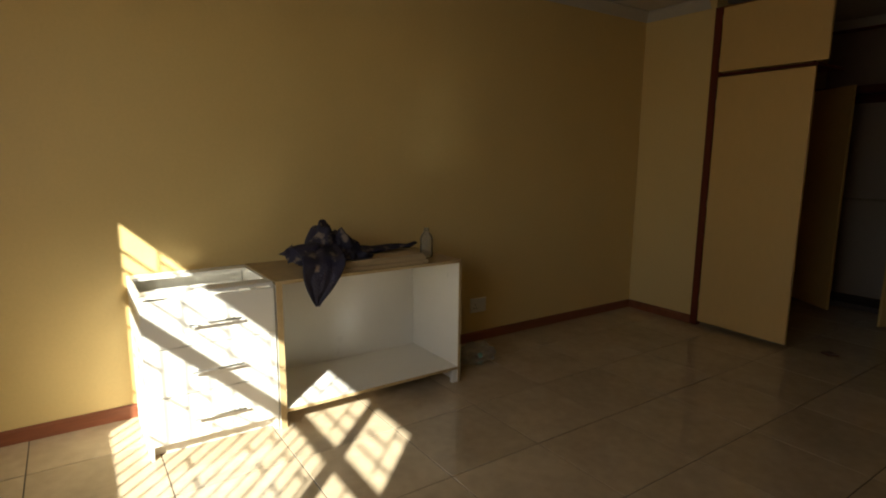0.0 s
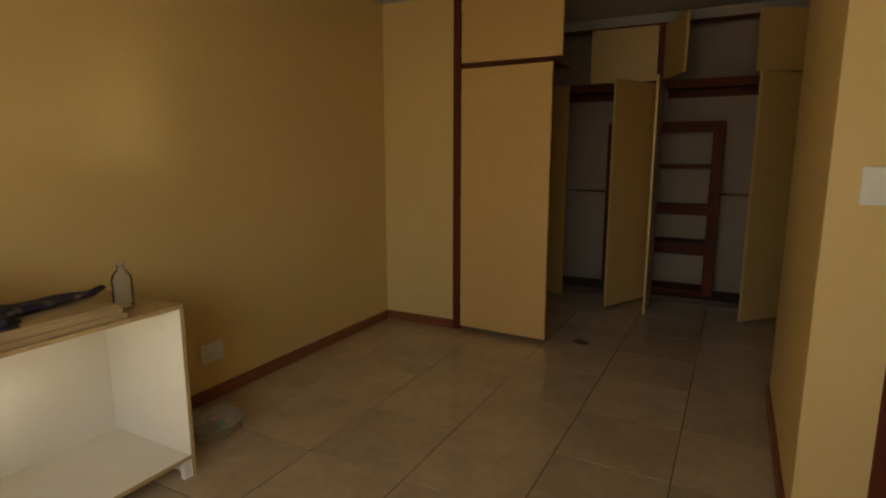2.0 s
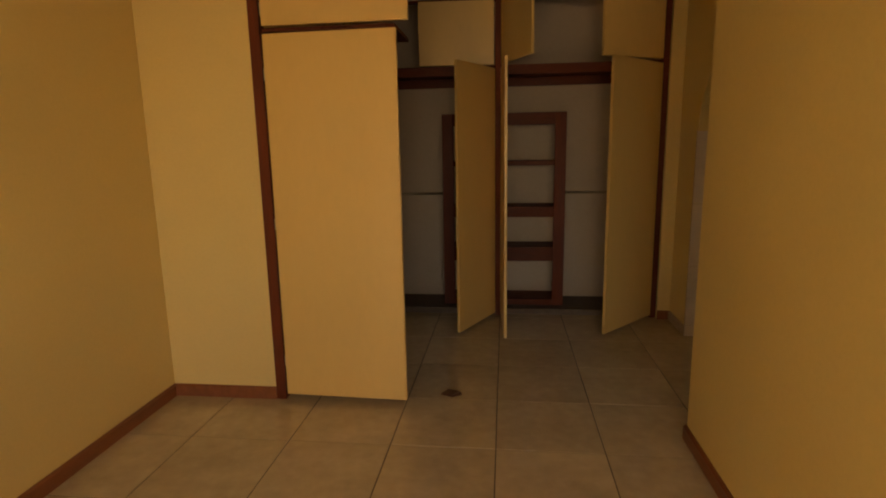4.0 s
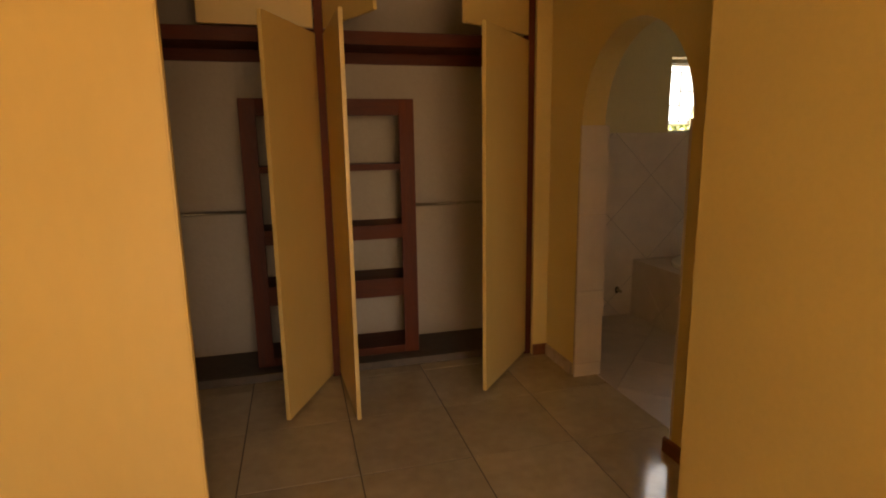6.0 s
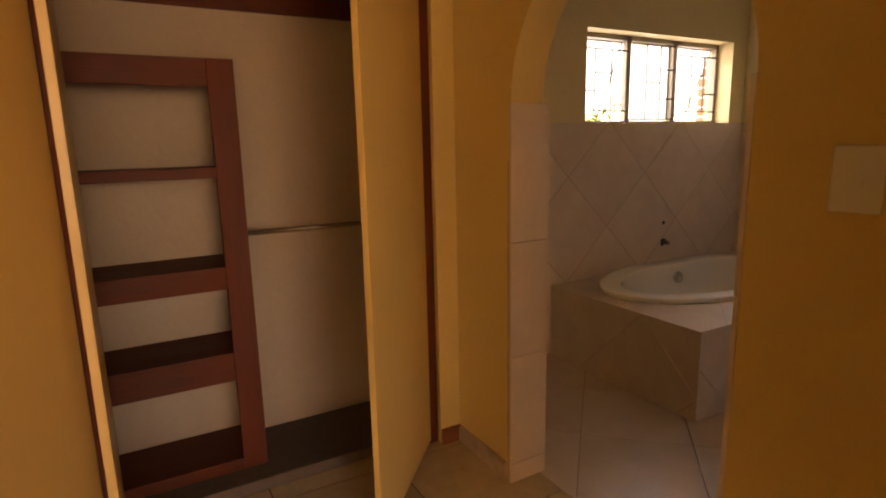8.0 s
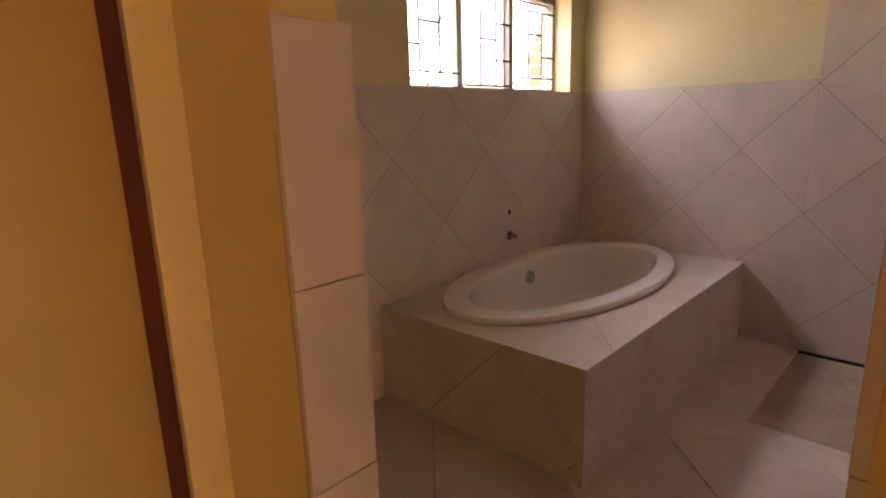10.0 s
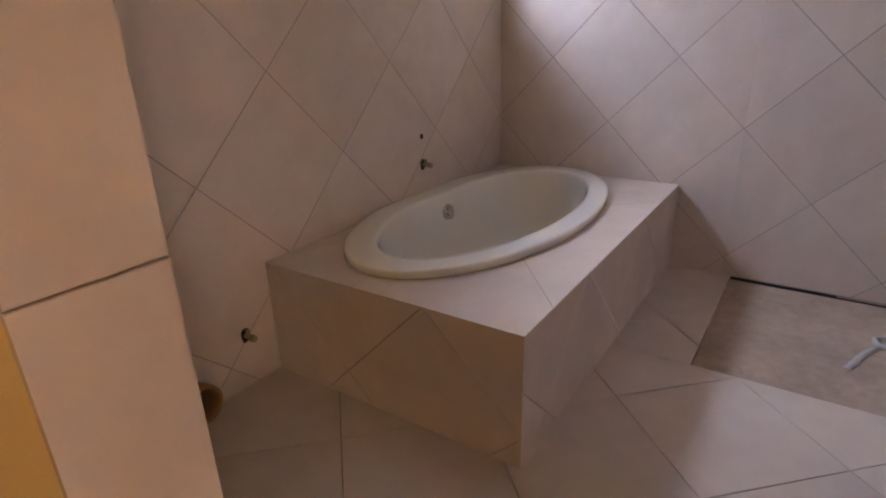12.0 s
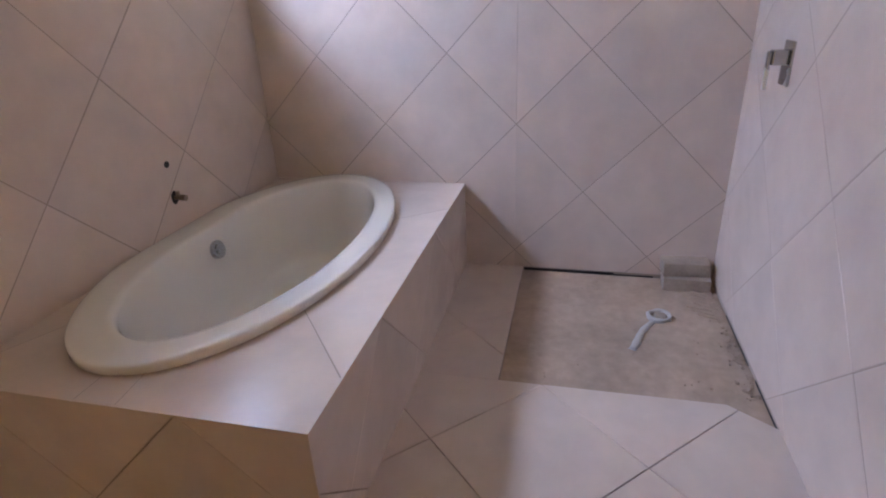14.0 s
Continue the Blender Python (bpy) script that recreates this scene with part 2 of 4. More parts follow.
def clip(poly, a, b, c):
    """The part of a flat polygon where a*u + b*v <= c."""
    out = []
    for p, q in zip(poly, poly[1:] + poly[:1]):
        dp, dq = a * p[0] + b * p[1] - c, a * q[0] + b * q[1] - c
        if dp <= 0:
            out.append(p)
        if dp * dq < 0:
            s = dp / (dp - dq)
            out.append((p[0] + s * (q[0] - p[0]), p[1] + s * (q[1] - p[1])))
    return out


def area(poly):
    return abs(sum(p[0] * q[1] - q[0] * p[1] for p, q in zip(poly, poly[1:] + poly[:1]))) / 2


def rect_clip(poly, u0, u1, v0, v1):
    for a, b, c in ((1, 0, u1), (-1, 0, -u0), (0, 1, v1), (0, -1, -v0)):
        poly = clip(poly, a, b, c) if poly else poly
    return poly


def subtract(polys, edges):
    """Polygons less the convex hole in which every a*u + b*v <= c."""
    for_keep, rest = [], polys
    for a, b, c in edges:
        inside = []
        for p in rest:
            o = clip(p, -a, -b, -c)
            if len(o) > 2 and area(o) > 1e-4:
                for_keep.append(o)
            i = clip(p, a, b, c)
            if len(i) > 2 and area(i) > 1e-4:
                inside.append(i)
        rest = inside
    return for_keep


def tile_piece(parent, poly, place, thick, material, name="tile"):
    """One flat tile: its outline in (u, v), laid by place(u, v, height), with a small arris."""
    bm = bmesh.new()
    cu, cv = sum(p[0] for p in poly) / len(poly), sum(p[1] for p in poly) / len(poly)
    ins = [(p[0] + (cu - p[0]) * 0.006, p[1] + (cv - p[1]) * 0.006) for p in poly]
    rise = random.uniform(-0.0006, 0.0006)
    low = [bm.verts.new(place(u, v, 0)) for u, v in poly]
    mid = [bm.verts.new(place(u, v, thick - 0.0015 + rise)) for u, v in poly]
    top = [bm.verts.new(place(u, v, thick + rise)) for u, v in ins]
    n = len(poly)
    for i in range(n):
        j = (i + 1) % n
        bm.faces.new((low[i], low[j], mid[j], mid[i]))
        bm.faces.new((mid[i], mid[j], top[j], top[i]))
    bm.faces.new(top)
    ob = new(name, mesh_of(name, bm, material))
    ob.parent = parent
    return ob


def diamonds(u0, v0, h, gap, lo_u, hi_u, lo_v, hi_v):
    """Square tiles standing on their corners, with corners at (u0, v0) and every h from it."""
    g = h - gap * 0.707
    out = []
    for i in range(-20, 21):
        for j in range(-20, 21):
            if (i + j) % 2 == 0:
                continue
            cu, cv = u0 + i * h, v0 + j * h
            p = rect_clip([(cu + g, cv), (cu, cv + g), (cu - g, cv), (cu, cv - g)], lo_u, hi_u, lo_v, hi_v)
            if len(p) > 2 and area(p) > 2e-4:
                out.append(p)
    return out


# ---------------- plan ----------------
H = 2.64                       # ceiling
Y_WIN, Y_STUB, Y_FRONT, Y_BACK = -1.26, 4.018, 5.72, 6.17
X_ARCH0, X_ARCH1 = 3.317, 3.462
X_PASS, Y_PASS0, Y_PASS1 = 2.857, 2.36, 3.742
X_B, Y_B0, Y_B1 = 6.25, 3.92, 6.277   # bathroom tile faces
BW = (1.14, 3.45, 0.89, 2.285)  # bedroom window
TW = (4.64, 6.09, 1.483, 2.062)  # bathroom window

floor = structure("floor", boxes(((-0.2, -1.46, -0.2), (4.8, 2.45, -0.003)), ((-0.2, 2.45, -0.2), (3.40, 6.3, -0.003))), M_GROUT,
                  "dark grouted bed of the bedroom floor tiles", "floor")
floor_bath = structure("floor_bathroom", boxes(((3.4, 3.73, -0.2), (6.45, 6.5, -0.022))), M_CONC,
                       "bare dusty concrete under the bathroom tiles", "floor")
wall_left = structure("wall_left", boxes(((-0.2, -1.46, 0), (0, 6.37, H))), M_WALL, "plain yellow painted bedroom wall with sun patches")
x0, x1, z0, z1 = BW
wall_window = structure("wall_window", boxes(((0, -1.46, 0), (x0, Y_WIN, H)), ((x1, -1.46, 0), (4.8, Y_WIN, H)),
                        ((x0, -1.46, 0), (x1, Y_WIN, z0)), ((x0, -1.46, z1), (x1, Y_WIN, H))), M_WALL, "yellow painted wall with the bedroom window")
wall_right = structure("wall_right", boxes(((4.6, Y_WIN, 0), (4.8, Y_PASS0, H))), M_WALL, "plain yellow painted bedroom wall")
DX0, DX1 = 3.125, 3.945
wall_door = structure("wall_door", boxes(((3.101, Y_PASS0, 0), (DX0, 2.51, H), ), ((DX1, Y_PASS0, 0), (4.8, 2.51, H)),
                      ((DX0, Y_PASS0, 2.06), (DX1, 2.51, H)), bevel=0.004), M_WALL, "yellow painted wall with a light switch and door")
wall_passage = structure("wall_passage", boxes(((X_PASS, Y_PASS0, 0), (3.10, Y_PASS1, H)), bevel=0.004), M_WALL, "yellow painted wall beside the passage")
wall_shower = structure("wall_shower", boxes(((3.101, 3.6, 0), (X_ARCH0, Y_PASS1, H)), ((X_ARCH0, 3.6, 0), (6.45, Y_B0 - 0.01, H)), bevel=0.004),
                        M_WALL, "yellow painted wall behind the shower")
wall_stub = structure("wall_stub", boxes(((0, Y_STUB, 0), (0.637, Y_STUB + 0.15, H)), ((0.45, Y_STUB + 0.15, 0), (0.6, Y_BACK, H)), bevel=0.003),
                      M_WALL, "short yellow painted wall beside the wardrobe")
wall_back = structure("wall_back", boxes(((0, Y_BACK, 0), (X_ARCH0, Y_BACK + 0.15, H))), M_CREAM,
                      "cream back wall inside the wardrobe, its colour darkened for shade")

wall_filler = structure("wall_filler", boxes(((3.214, 5.675, 0), (X_ARCH0, Y_BACK, H)), bevel=0.003), M_WALL, "narrow yellow painted wall between wardrobe and arch")


def arch_wall():
    bm = bmesh.new()
    ya, yb, zs = 4.36, 5.272, 1.512
    c, r = (ya + yb) / 2, (yb - ya) / 2
    box(bm, (X_ARCH0, Y_PASS1 - 0.01, 0), (X_ARCH1, ya, H))
    box(bm, (X_ARCH0, yb, 0), (X_ARCH1, 6.5, H))
    n = 28
    for i in range(n):
        a0, a1 = math.pi - math.pi * i / n, math.pi - math.pi * (i + 1) / n
        p, q = (c + r * math.cos(a0), zs + r * 1.06 * math.sin(a0)), (c + r * math.cos(a1), zs + r * 1.06 * math.sin(a1))
        vs = [[bm.verts.new((x, y, z)) for y, z in (p, q, (q[0], H), (p[0], H))] for x in (X_ARCH0, X_ARCH1)]
        bm.faces.new(vs[0])
        bm.faces.new(vs[1])
        bm.faces.new((vs[0][0], vs[0][1], vs[1][1], vs[1][0]))
    bmesh.ops.remove_doubles(bm, verts=bm.verts, dist=0.0005)
    return bm


wall_arch = structure("wall_arch", arch_wall(), M_WALL, "yellow painted wall with a round arched opening")
x0, x1, z0, z1 = TW
wall_bath_window = structure("wall_bath_window", boxes(((X_ARCH1, Y_B1 + 0.01, 0), (x0, 6.5, H)), ((x1, Y_B1 + 0.01, 0), (6.45, 6.5, H)),
                             ((x0, Y_B1 + 0.01, 0), (x1, 6.5, z0)), ((x0, Y_B1 + 0.01, z1), (x1, 6.5, H))), M_BWALL, "pale yellow bathroom wall with a high window")
wall_bath_side = structure("wall_bath_side", boxes(((X_B + 0.01, 3.87, 0), (6.45, Y_B1 + 0.01, H))), M_BWALL, "pale yellow bathroom wall above the tiles")
ceiling = structure("ceiling", boxes(((-0.2, -1.46, H), (6.45, 6.5, H + 0.15))), M_CEIL, "plain white painted ceiling", "ceiling")


def strip(pts, lo, hi, depth, side=1):
    """A moulding along a line of plan points, standing off the wall to one side."""
    bm = bmesh.new()
    for (ax, ay), (bx, by) in zip(pts, pts[1:]):
        d = Vector((bx - ax, by - ay, 0)).normalized()
        nrm = Vector((-d.y, d.x, 0)) * side
        prof = [(0, lo), (depth, lo), (depth, hi - depth * 0.6), (depth * 0.4, hi), (0, hi)]
        e0 = [bm.verts.new((ax + nrm.x * o, ay + nrm.y * o, z)) for o, z in prof]
        e1 = [bm.verts.new((bx + nrm.x * o, by + nrm.y * o, z)) for o, z in prof]
        for i in range(len(prof)):
            j = (i + 1) % len(prof)
            bm.faces.new((e0[i], e0[j], e1[j], e1[i]))
        bm.faces.new(e0)
        bm.faces.new(e1)
    return bm


def skirting(name, pts, side, material=M_WOOD, label="red-brown varnished wooden skirting board"):
    return structure(name, strip(pts, 0.0, 0.072, 0.016, side), material, label, "baseboard")


skirting("baseboard", [(0.001, Y_WIN), (0.001, Y_STUB)], -1, M_SKIRT)
skirting("baseboard", [(0.016, Y_STUB - 0.001), (0.637, Y_STUB - 0.001)], -1, M_SKIRT)
skirting("baseboard", [(X_PASS - 0.001, Y_PASS0), (X_PASS - 0.001, Y_PASS1)], 1, M_SKIRT)
skirting("baseboard", [(X_PASS, Y_PASS1 + 0.001), (X_ARCH0, Y_PASS1 + 0.001)], 1, M_SKIRT)
skirting("baseboard", [(3.215, 5.674), (X_ARCH0, 5.674)], -1, M_SKIRT)
skirting("baseboard", [(X_ARCH0 - 0.001, Y_PASS1 + 0.017), (X_ARCH0 - 0.001, 4.40)], 1, M_SKIRT)
skirting("baseboard", [(X_ARCH0 - 0.001, 5.3), (X_ARCH0 - 0.001, 5.657)], 1, M_CONC, "grey scar where the skirting was torn off")


def cornice():
    bm = bmesh.new()
    for (ax, ay, bx, by, nx, ny) in ((0, Y_WIN, 0, Y_STUB, 1, 0), (0, Y_STUB, 0.6, Y_STUB, 0, -1), (X_PASS, Y_PASS0, X_PASS, Y_PASS1, -1, 0),
                                     (X_PASS, Y_PASS0, 4.6, Y_PASS0, 0, -1), (X_ARCH0, Y_PASS1, X_ARCH0, Y_FRONT, -1, 0), (0.6, Y_FRONT, X_ARCH0, Y_FRONT, 0, -1)):
        prof = [(0, H - 0.001), (0.075, H - 0.001), (0.07, H - 0.015), (0.035, H - 0.03), (0.015, H - 0.07), (0, H - 0.075)]
        e0 = [bm.verts.new((ax + nx * o, ay + ny * o, z)) for o, z in prof]
        e1 = [bm.verts.new((bx + nx * o, by + ny * o, z)) for o, z in prof]
        for i in range(len(prof) - 1):
            bm.faces.new((e0[i], e0[i + 1], e1[i + 1], e1[i]))
    return bm


structure("trim", cornice(), M_CEIL, "white plaster cornice under the ceiling", "cornice", True)


# ---------------- windows ----------------
def bar_pattern(bm, x0, x1, z0, z1, y, step, r):
    """Upright bars with short staggered cross pieces."""
    n = max(2, round((x1 - x0) / step))
    xs = [x0 + (x1 - x0) * i / n for i in range(n + 1)]
    for x in xs[1:-1]:
        box(bm, (x - r, y - r, z0), (x + r, y + r, z1))
    for z in (z0 + 0.06, z1 - 0.06):
        box(bm, (x0, y - r * 1.4, z - r), (x1, y + r * 1.4, z + r))
    for i, (a, b) in enumerate(zip(xs, xs[1:])):
        zz = z0 + 0.06 + (z1 - z0 - 0.12) * (0.36 if i % 2 == 0 else 0.68)
        while zz < z1 - 0.1:
            box(bm, (a, y - r * 1.5, zz - r), (b, y + r * 1.5, zz + r))
            zz += 0.36


def bedroom_window():
    x0, x1, z0, z1 = BW
    w = tagged(new("window_1"), "steel bedroom window with transom and burglar bars", "window", kind="structure")
    w.location = (x0, -1.4, z0)
    f = bmesh.new()
    y = -1.37
    for lo, hi in (((x0, z0), (x0 + 0.035, z1)), ((x1 - 0.035, z0), (x1, z1)), ((x0 + 0.035, z0), (x1 - 0.035, z0 + 0.035)), ((x0 + 0.035, z1 - 0.035), (x1 - 0.035, z1)),
                   ((x0 + 0.035, 1.80), (x1 - 0.035, 1.86)), ((2.93, z0 + 0.035), (2.99, z1 - 0.035))):
        box(f, (lo[0], y - 0.02, lo[1]), (hi[0], y + 0.02, hi[1]))
    part("window_frame", f, M_FRAME, w)
    g = bmesh.new()
    for a, b in ((x0 + 0.035, 2.93), (2.99, x1 - 0.035)):
        bar_pattern(g, a, b, z0 + 0.035, 1.80, y + 0.05, 0.1, 0.004)
        bar_pattern(g, a, b, 1.86, z1 - 0.035, y + 0.05, 0.2, 0.004)
    part("burglar_bars", g, M_BARS, w)
    s = boxes(((x0 - 0.03, Y_WIN - 0.1, z0 - 0.002), (x1 + 0.03, Y_WIN + 0.03, z0 + 0.004)))
    part("window_sill", s, M_WALL, w)


bedroom_window()


def bathroom_window():
    x0, x1, z0, z1 = TW
    w = tagged(new("window_2"), "three-light steel bathroom window with tilted obscured panes", "window", kind="structure")
    w.location = (x0, 6.42, z0)
    y = 6.425
    m1, m2 = 5.135, 5.605
    f = bmesh.new()
    for lo, hi in (((x0, z0), (x0 + 0.025, z1)), ((x1 - 0.03, z0), (x1, z1)), ((x0, z0), (x1, z0 + 0.02)), ((x0, z1 - 0.03), (x1, z1)),
                   ((m1 - 0.022, z0), (m1 + 0.022, z1)), ((m2 - 0.022, z0), (m2 + 0.022, z1))):
        box(f, (lo[0], y - 0.018, lo[1]), (hi[0], y + 0.018, hi[1]))
    part("window_frame", f, M_FRAME, w)
    for a, b, tilt in ((x0 + 0.03, m1 - 0.024, 24), (m1 + 0.024, m2 - 0.024, 0), (m2 + 0.024, x1 - 0.034, 24)):
        za, zb = z0 + 0.025, z1 - 0.032
        turn = Matrix.Translation((0, y + 0.02, zb)) @ Matrix.Rotation(radians(tilt), 4, "X") @ Matrix.Translation((0, -y - 0.02, -zb))
        s = bmesh.new()
        for lo, hi in (((a, za), (a + 0.012, zb)), ((b - 0.012, za), (b, zb)), ((a, za), (b, za + 0.012)), ((a, zb - 0.012), (b, zb))):
            box(s, (lo[0], y + 0.012, lo[1]), (hi[0], y + 0.028, hi[1]))
        sash = part("sash", s, M_FRAME, w, m=turn)
        p = part("pane", boxes(((a + 0.01, y + 0.018, za + 0.01), (b - 0.01, y + 0.022, zb - 0.01))), M_FROST, w, "obscured glass pane", m=turn)
        p.visible_shadow = False
    g = bmesh.new()
    yb = y - 0.03
    for a, b, low, high, cuts in ((x0 + 0.025, m1 - 0.022, 0.085, 0.1, ((0, 0.33), (1, 0.62))), (m1 + 0.022, m2 - 0.022, 0.03, 0.045, ((1, 0.5), (2, 0.28), (2, 0.68))),
                                  (m2 + 0.022, x1 - 0.03, 0.085, 0.1, ((1, 0.66), (2, 0.33)))):
        za, zb = z0 + low, z1 - high
        for z in (za, zb):
            box(g, (a, yb - 0.006, z - 0.005), (b, yb + 0.006, z + 0.005))
        for k in (1, 2):
            x = a + (b - a) * k / 3
            box(g, (x - 0.0032, yb - 0.006, za + 0.004), (x + 0.0032, yb + 0.006, zb - 0.004))
        for k, u in cuts:
            z = za + (zb - za) * u
            box(g, (a + (b - a) * k / 3 + 0.0025, yb - 0.006, z - 0.0055), (a + (b - a) * (k + 1) / 3 - 0.0025, yb + 0.006, z + 0.0055))
    part("burglar_bars", g, M_BARS, w, "thin black welded bars")


bathroom_window()


def bedroom_door():
    d = tagged(new("door_1"), "closed red-brown wooden door in a timber frame", "door", kind="structure")
    d.location = (DX0, Y_PASS0, 0)
    f = boxes(((DX0 - 0.05, Y_PASS0 - 0.018, 0), (DX0 + 0.03, 2.48, 2.09)), ((DX1 - 0.03, Y_PASS0 - 0.018, 0), (DX1 + 0.05, 2.48, 2.09)),
              ((DX0 + 0.03, Y_PASS0 - 0.018, 2.03), (DX1 - 0.03, 2.48, 2.09)), bevel=0.004)
    part("door_frame", f, M_WOOD, d)
    leaf = part("door_leaf", boxes(((DX0 + 0.033, 2.43, 0.008), (DX1 - 0.033, 2.47, 2.027)), bevel=0.003), M_WET, d)
    h = bmesh.new()
    rod(h, (DX0 + 0.1, 2.43, 1.02), (DX0 + 0.1, 2.38, 1.02), 0.009)
    rod(h, (DX0 + 0.1, 2.385, 1.02), (DX0 + 0.21, 2.385, 1.02), 0.009)
    part("door_handle", h, M_STEEL, leaf)


bedroom_door()


# ---------------- bedroom things ----------------
def panel(name, lo, hi, material, parent, label="", bevel=0.0015):
    return part(name, boxes((lo, hi), bevel=bevel), material, parent, label)


CF, CB = 0.575, 0.03   # front and back of the loose cabinets


def drawer_cabinet():
    y0, y1, zt = -0.11, 0.478, 0.775
    c = thing("drawer_cabinet", (0.3, 0.13, 0), "topless white melamine cabinet with three drawers by the wall", "cabinet")
    t = 0.016
    for a, b in ((y0, y0 + t), (y1 - t, y1)):
        panel("side_panel", (CB, a, 0), (CF - 0.02, b, zt), M_WHITE, c)
    panel("back_panel", (CB, y0 + t, 0.1), (CB + 0.006, y1 - t, zt), M_WHITE, c)
    panel("bottom_panel", (CB + 0.006, y0 + t, 0.085), (CF - 0.022, y1 - t, 0.1), M_WHITE, c)
    panel("kick_board", (CF - 0.09, y0 + t, 0), (CF - 0.075, y1 - t, 0.085), M_WHITE, c)
    panel("rail", (CF - 0.12, y0 + t, zt - 0.016), (CF - 0.022, y1 - t, zt), M_WHITE, c)
    panel("rail", (CB + 0.006, y0 + t, zt - 0.016), (CB + 0.09, y1 - t, zt), M_WHITE, c)
    zs = [0.075, 0.3, 0.528, 0.755]
    for za, zb in zip(zs, zs[1:]):
        f = panel("drawer_front", (CF - 0.018, y0 + 0.002, za), (CF, y1 - 0.002, zb - 0.004), M_WHITE, c)
        box_bm = boxes(((CB + 0.03, y0 + 0.035, za + 0.06), (CF - 0.02, y0 + 0.047, zb - 0.06)), ((CB + 0.03, y1 - 0.047, za + 0.06), (CF - 0.02, y1 - 0.035, zb - 0.06)),
                       ((CB + 0.03, y0 + 0.047, za + 0.06), (CF - 0.02, y1 - 0.047, za + 0.066)), ((CB + 0.03, y0 + 0.047, za + 0.067), (CB + 0.04, y1 - 0.047, zb - 0.06)))
        part("drawer_box", box_bm, M_WHITE, f)
        h = bmesh.new()
        zh = zb - 0.124
        ya, yb = y0 + 0.19, y0 + 0.42
        rod(h, (CF + 0.03, ya, zh), (CF + 0.03, yb, zh), 0.006, 12)
        for yy in (ya + 0.03, yb - 0.03):
            rod(h, (CF, yy, zh), (CF + 0.03, yy, zh), 0.004, 8)
        part("handle", h, M_STEEL, f, "brushed steel bar handle", True)
    return c


def base_cabinet():
    y0, y1, zt = 0.486, 1.618, 0.778
    c = thing("base_cabinet", (0.3, 1.0, 0), "open white melamine base cabinet without doors, standing by the wall", "cabinet")
    t = 0.018
    for a, b in ((y0, y0 + 0.032), (y1 - t, y1)):
        s = panel("side_panel", (CB, a, 0), (CF - 0.0025, b, zt - 0.017), M_WHITE, c)
        part("edge", boxes(((CF - 0.0025, a, 0), (CF, b, zt - 0.017))), M_EDGE, s, "raw chipboard edge")
    panel("back_panel", (CB, y0 + 0.032, 0.09), (CB + 0.008, y1 - t, zt - 0.017), M_WHITE, c)
    b = panel("bottom_panel", (CB + 0.008, y0 + 0.032, 0.085), (CF - 0.004, y1 - t, 0.101), M_WHITE, c)
    part("edge", boxes(((CF - 0.004, y0 + 0.032, 0.085), (CF - 0.001, y1 - t, 0.101))), M_EDGE, b)
    panel("top_panel", (CB, y0 - 0.002, zt - 0.017), (CF, y1 + 0.002, zt), M_EDGE, c, "bare plywood-coloured top")
    k = bmesh.new()
    box(k, (CF - 0.03, y1 - 0.055, 0.0), (CF - 0.006, y1 - t, 0.084))
    part("foot_block", k, M_WHITE, c)
    return c


drawer_cabinet()
base_cabinet()


def loose_board(x0, y0, x1, y1, z, thick, deg, label):
    ob = new("loose_board", mesh_of("loose_board", boxes(((x0, y0, 0), (x1, y1, thick)), bevel=0.0015), M_PLY))
    ob.matrix_basis = Matrix.Translation((0, 0, z)) @ turn_about((x0 + x1) / 2, (y0 + y1) / 2, deg)
    return tagged(ob, label, "board", "boards on the cabinet")


loose_board(0.16, 0.785, 0.555, 1.39, 0.7785, 0.02, 0.5, "plywood board lying on the open cabinet")
loose_board(0.15, 0.795, 0.545, 1.38, 0.799, 0.02, -0.6, "plywood board stacked on another board")
loose_board(0.18, 0.805, 0.55, 1.365, 0.8195, 0.016, 0.3, "top plywood board under the dark cloth")


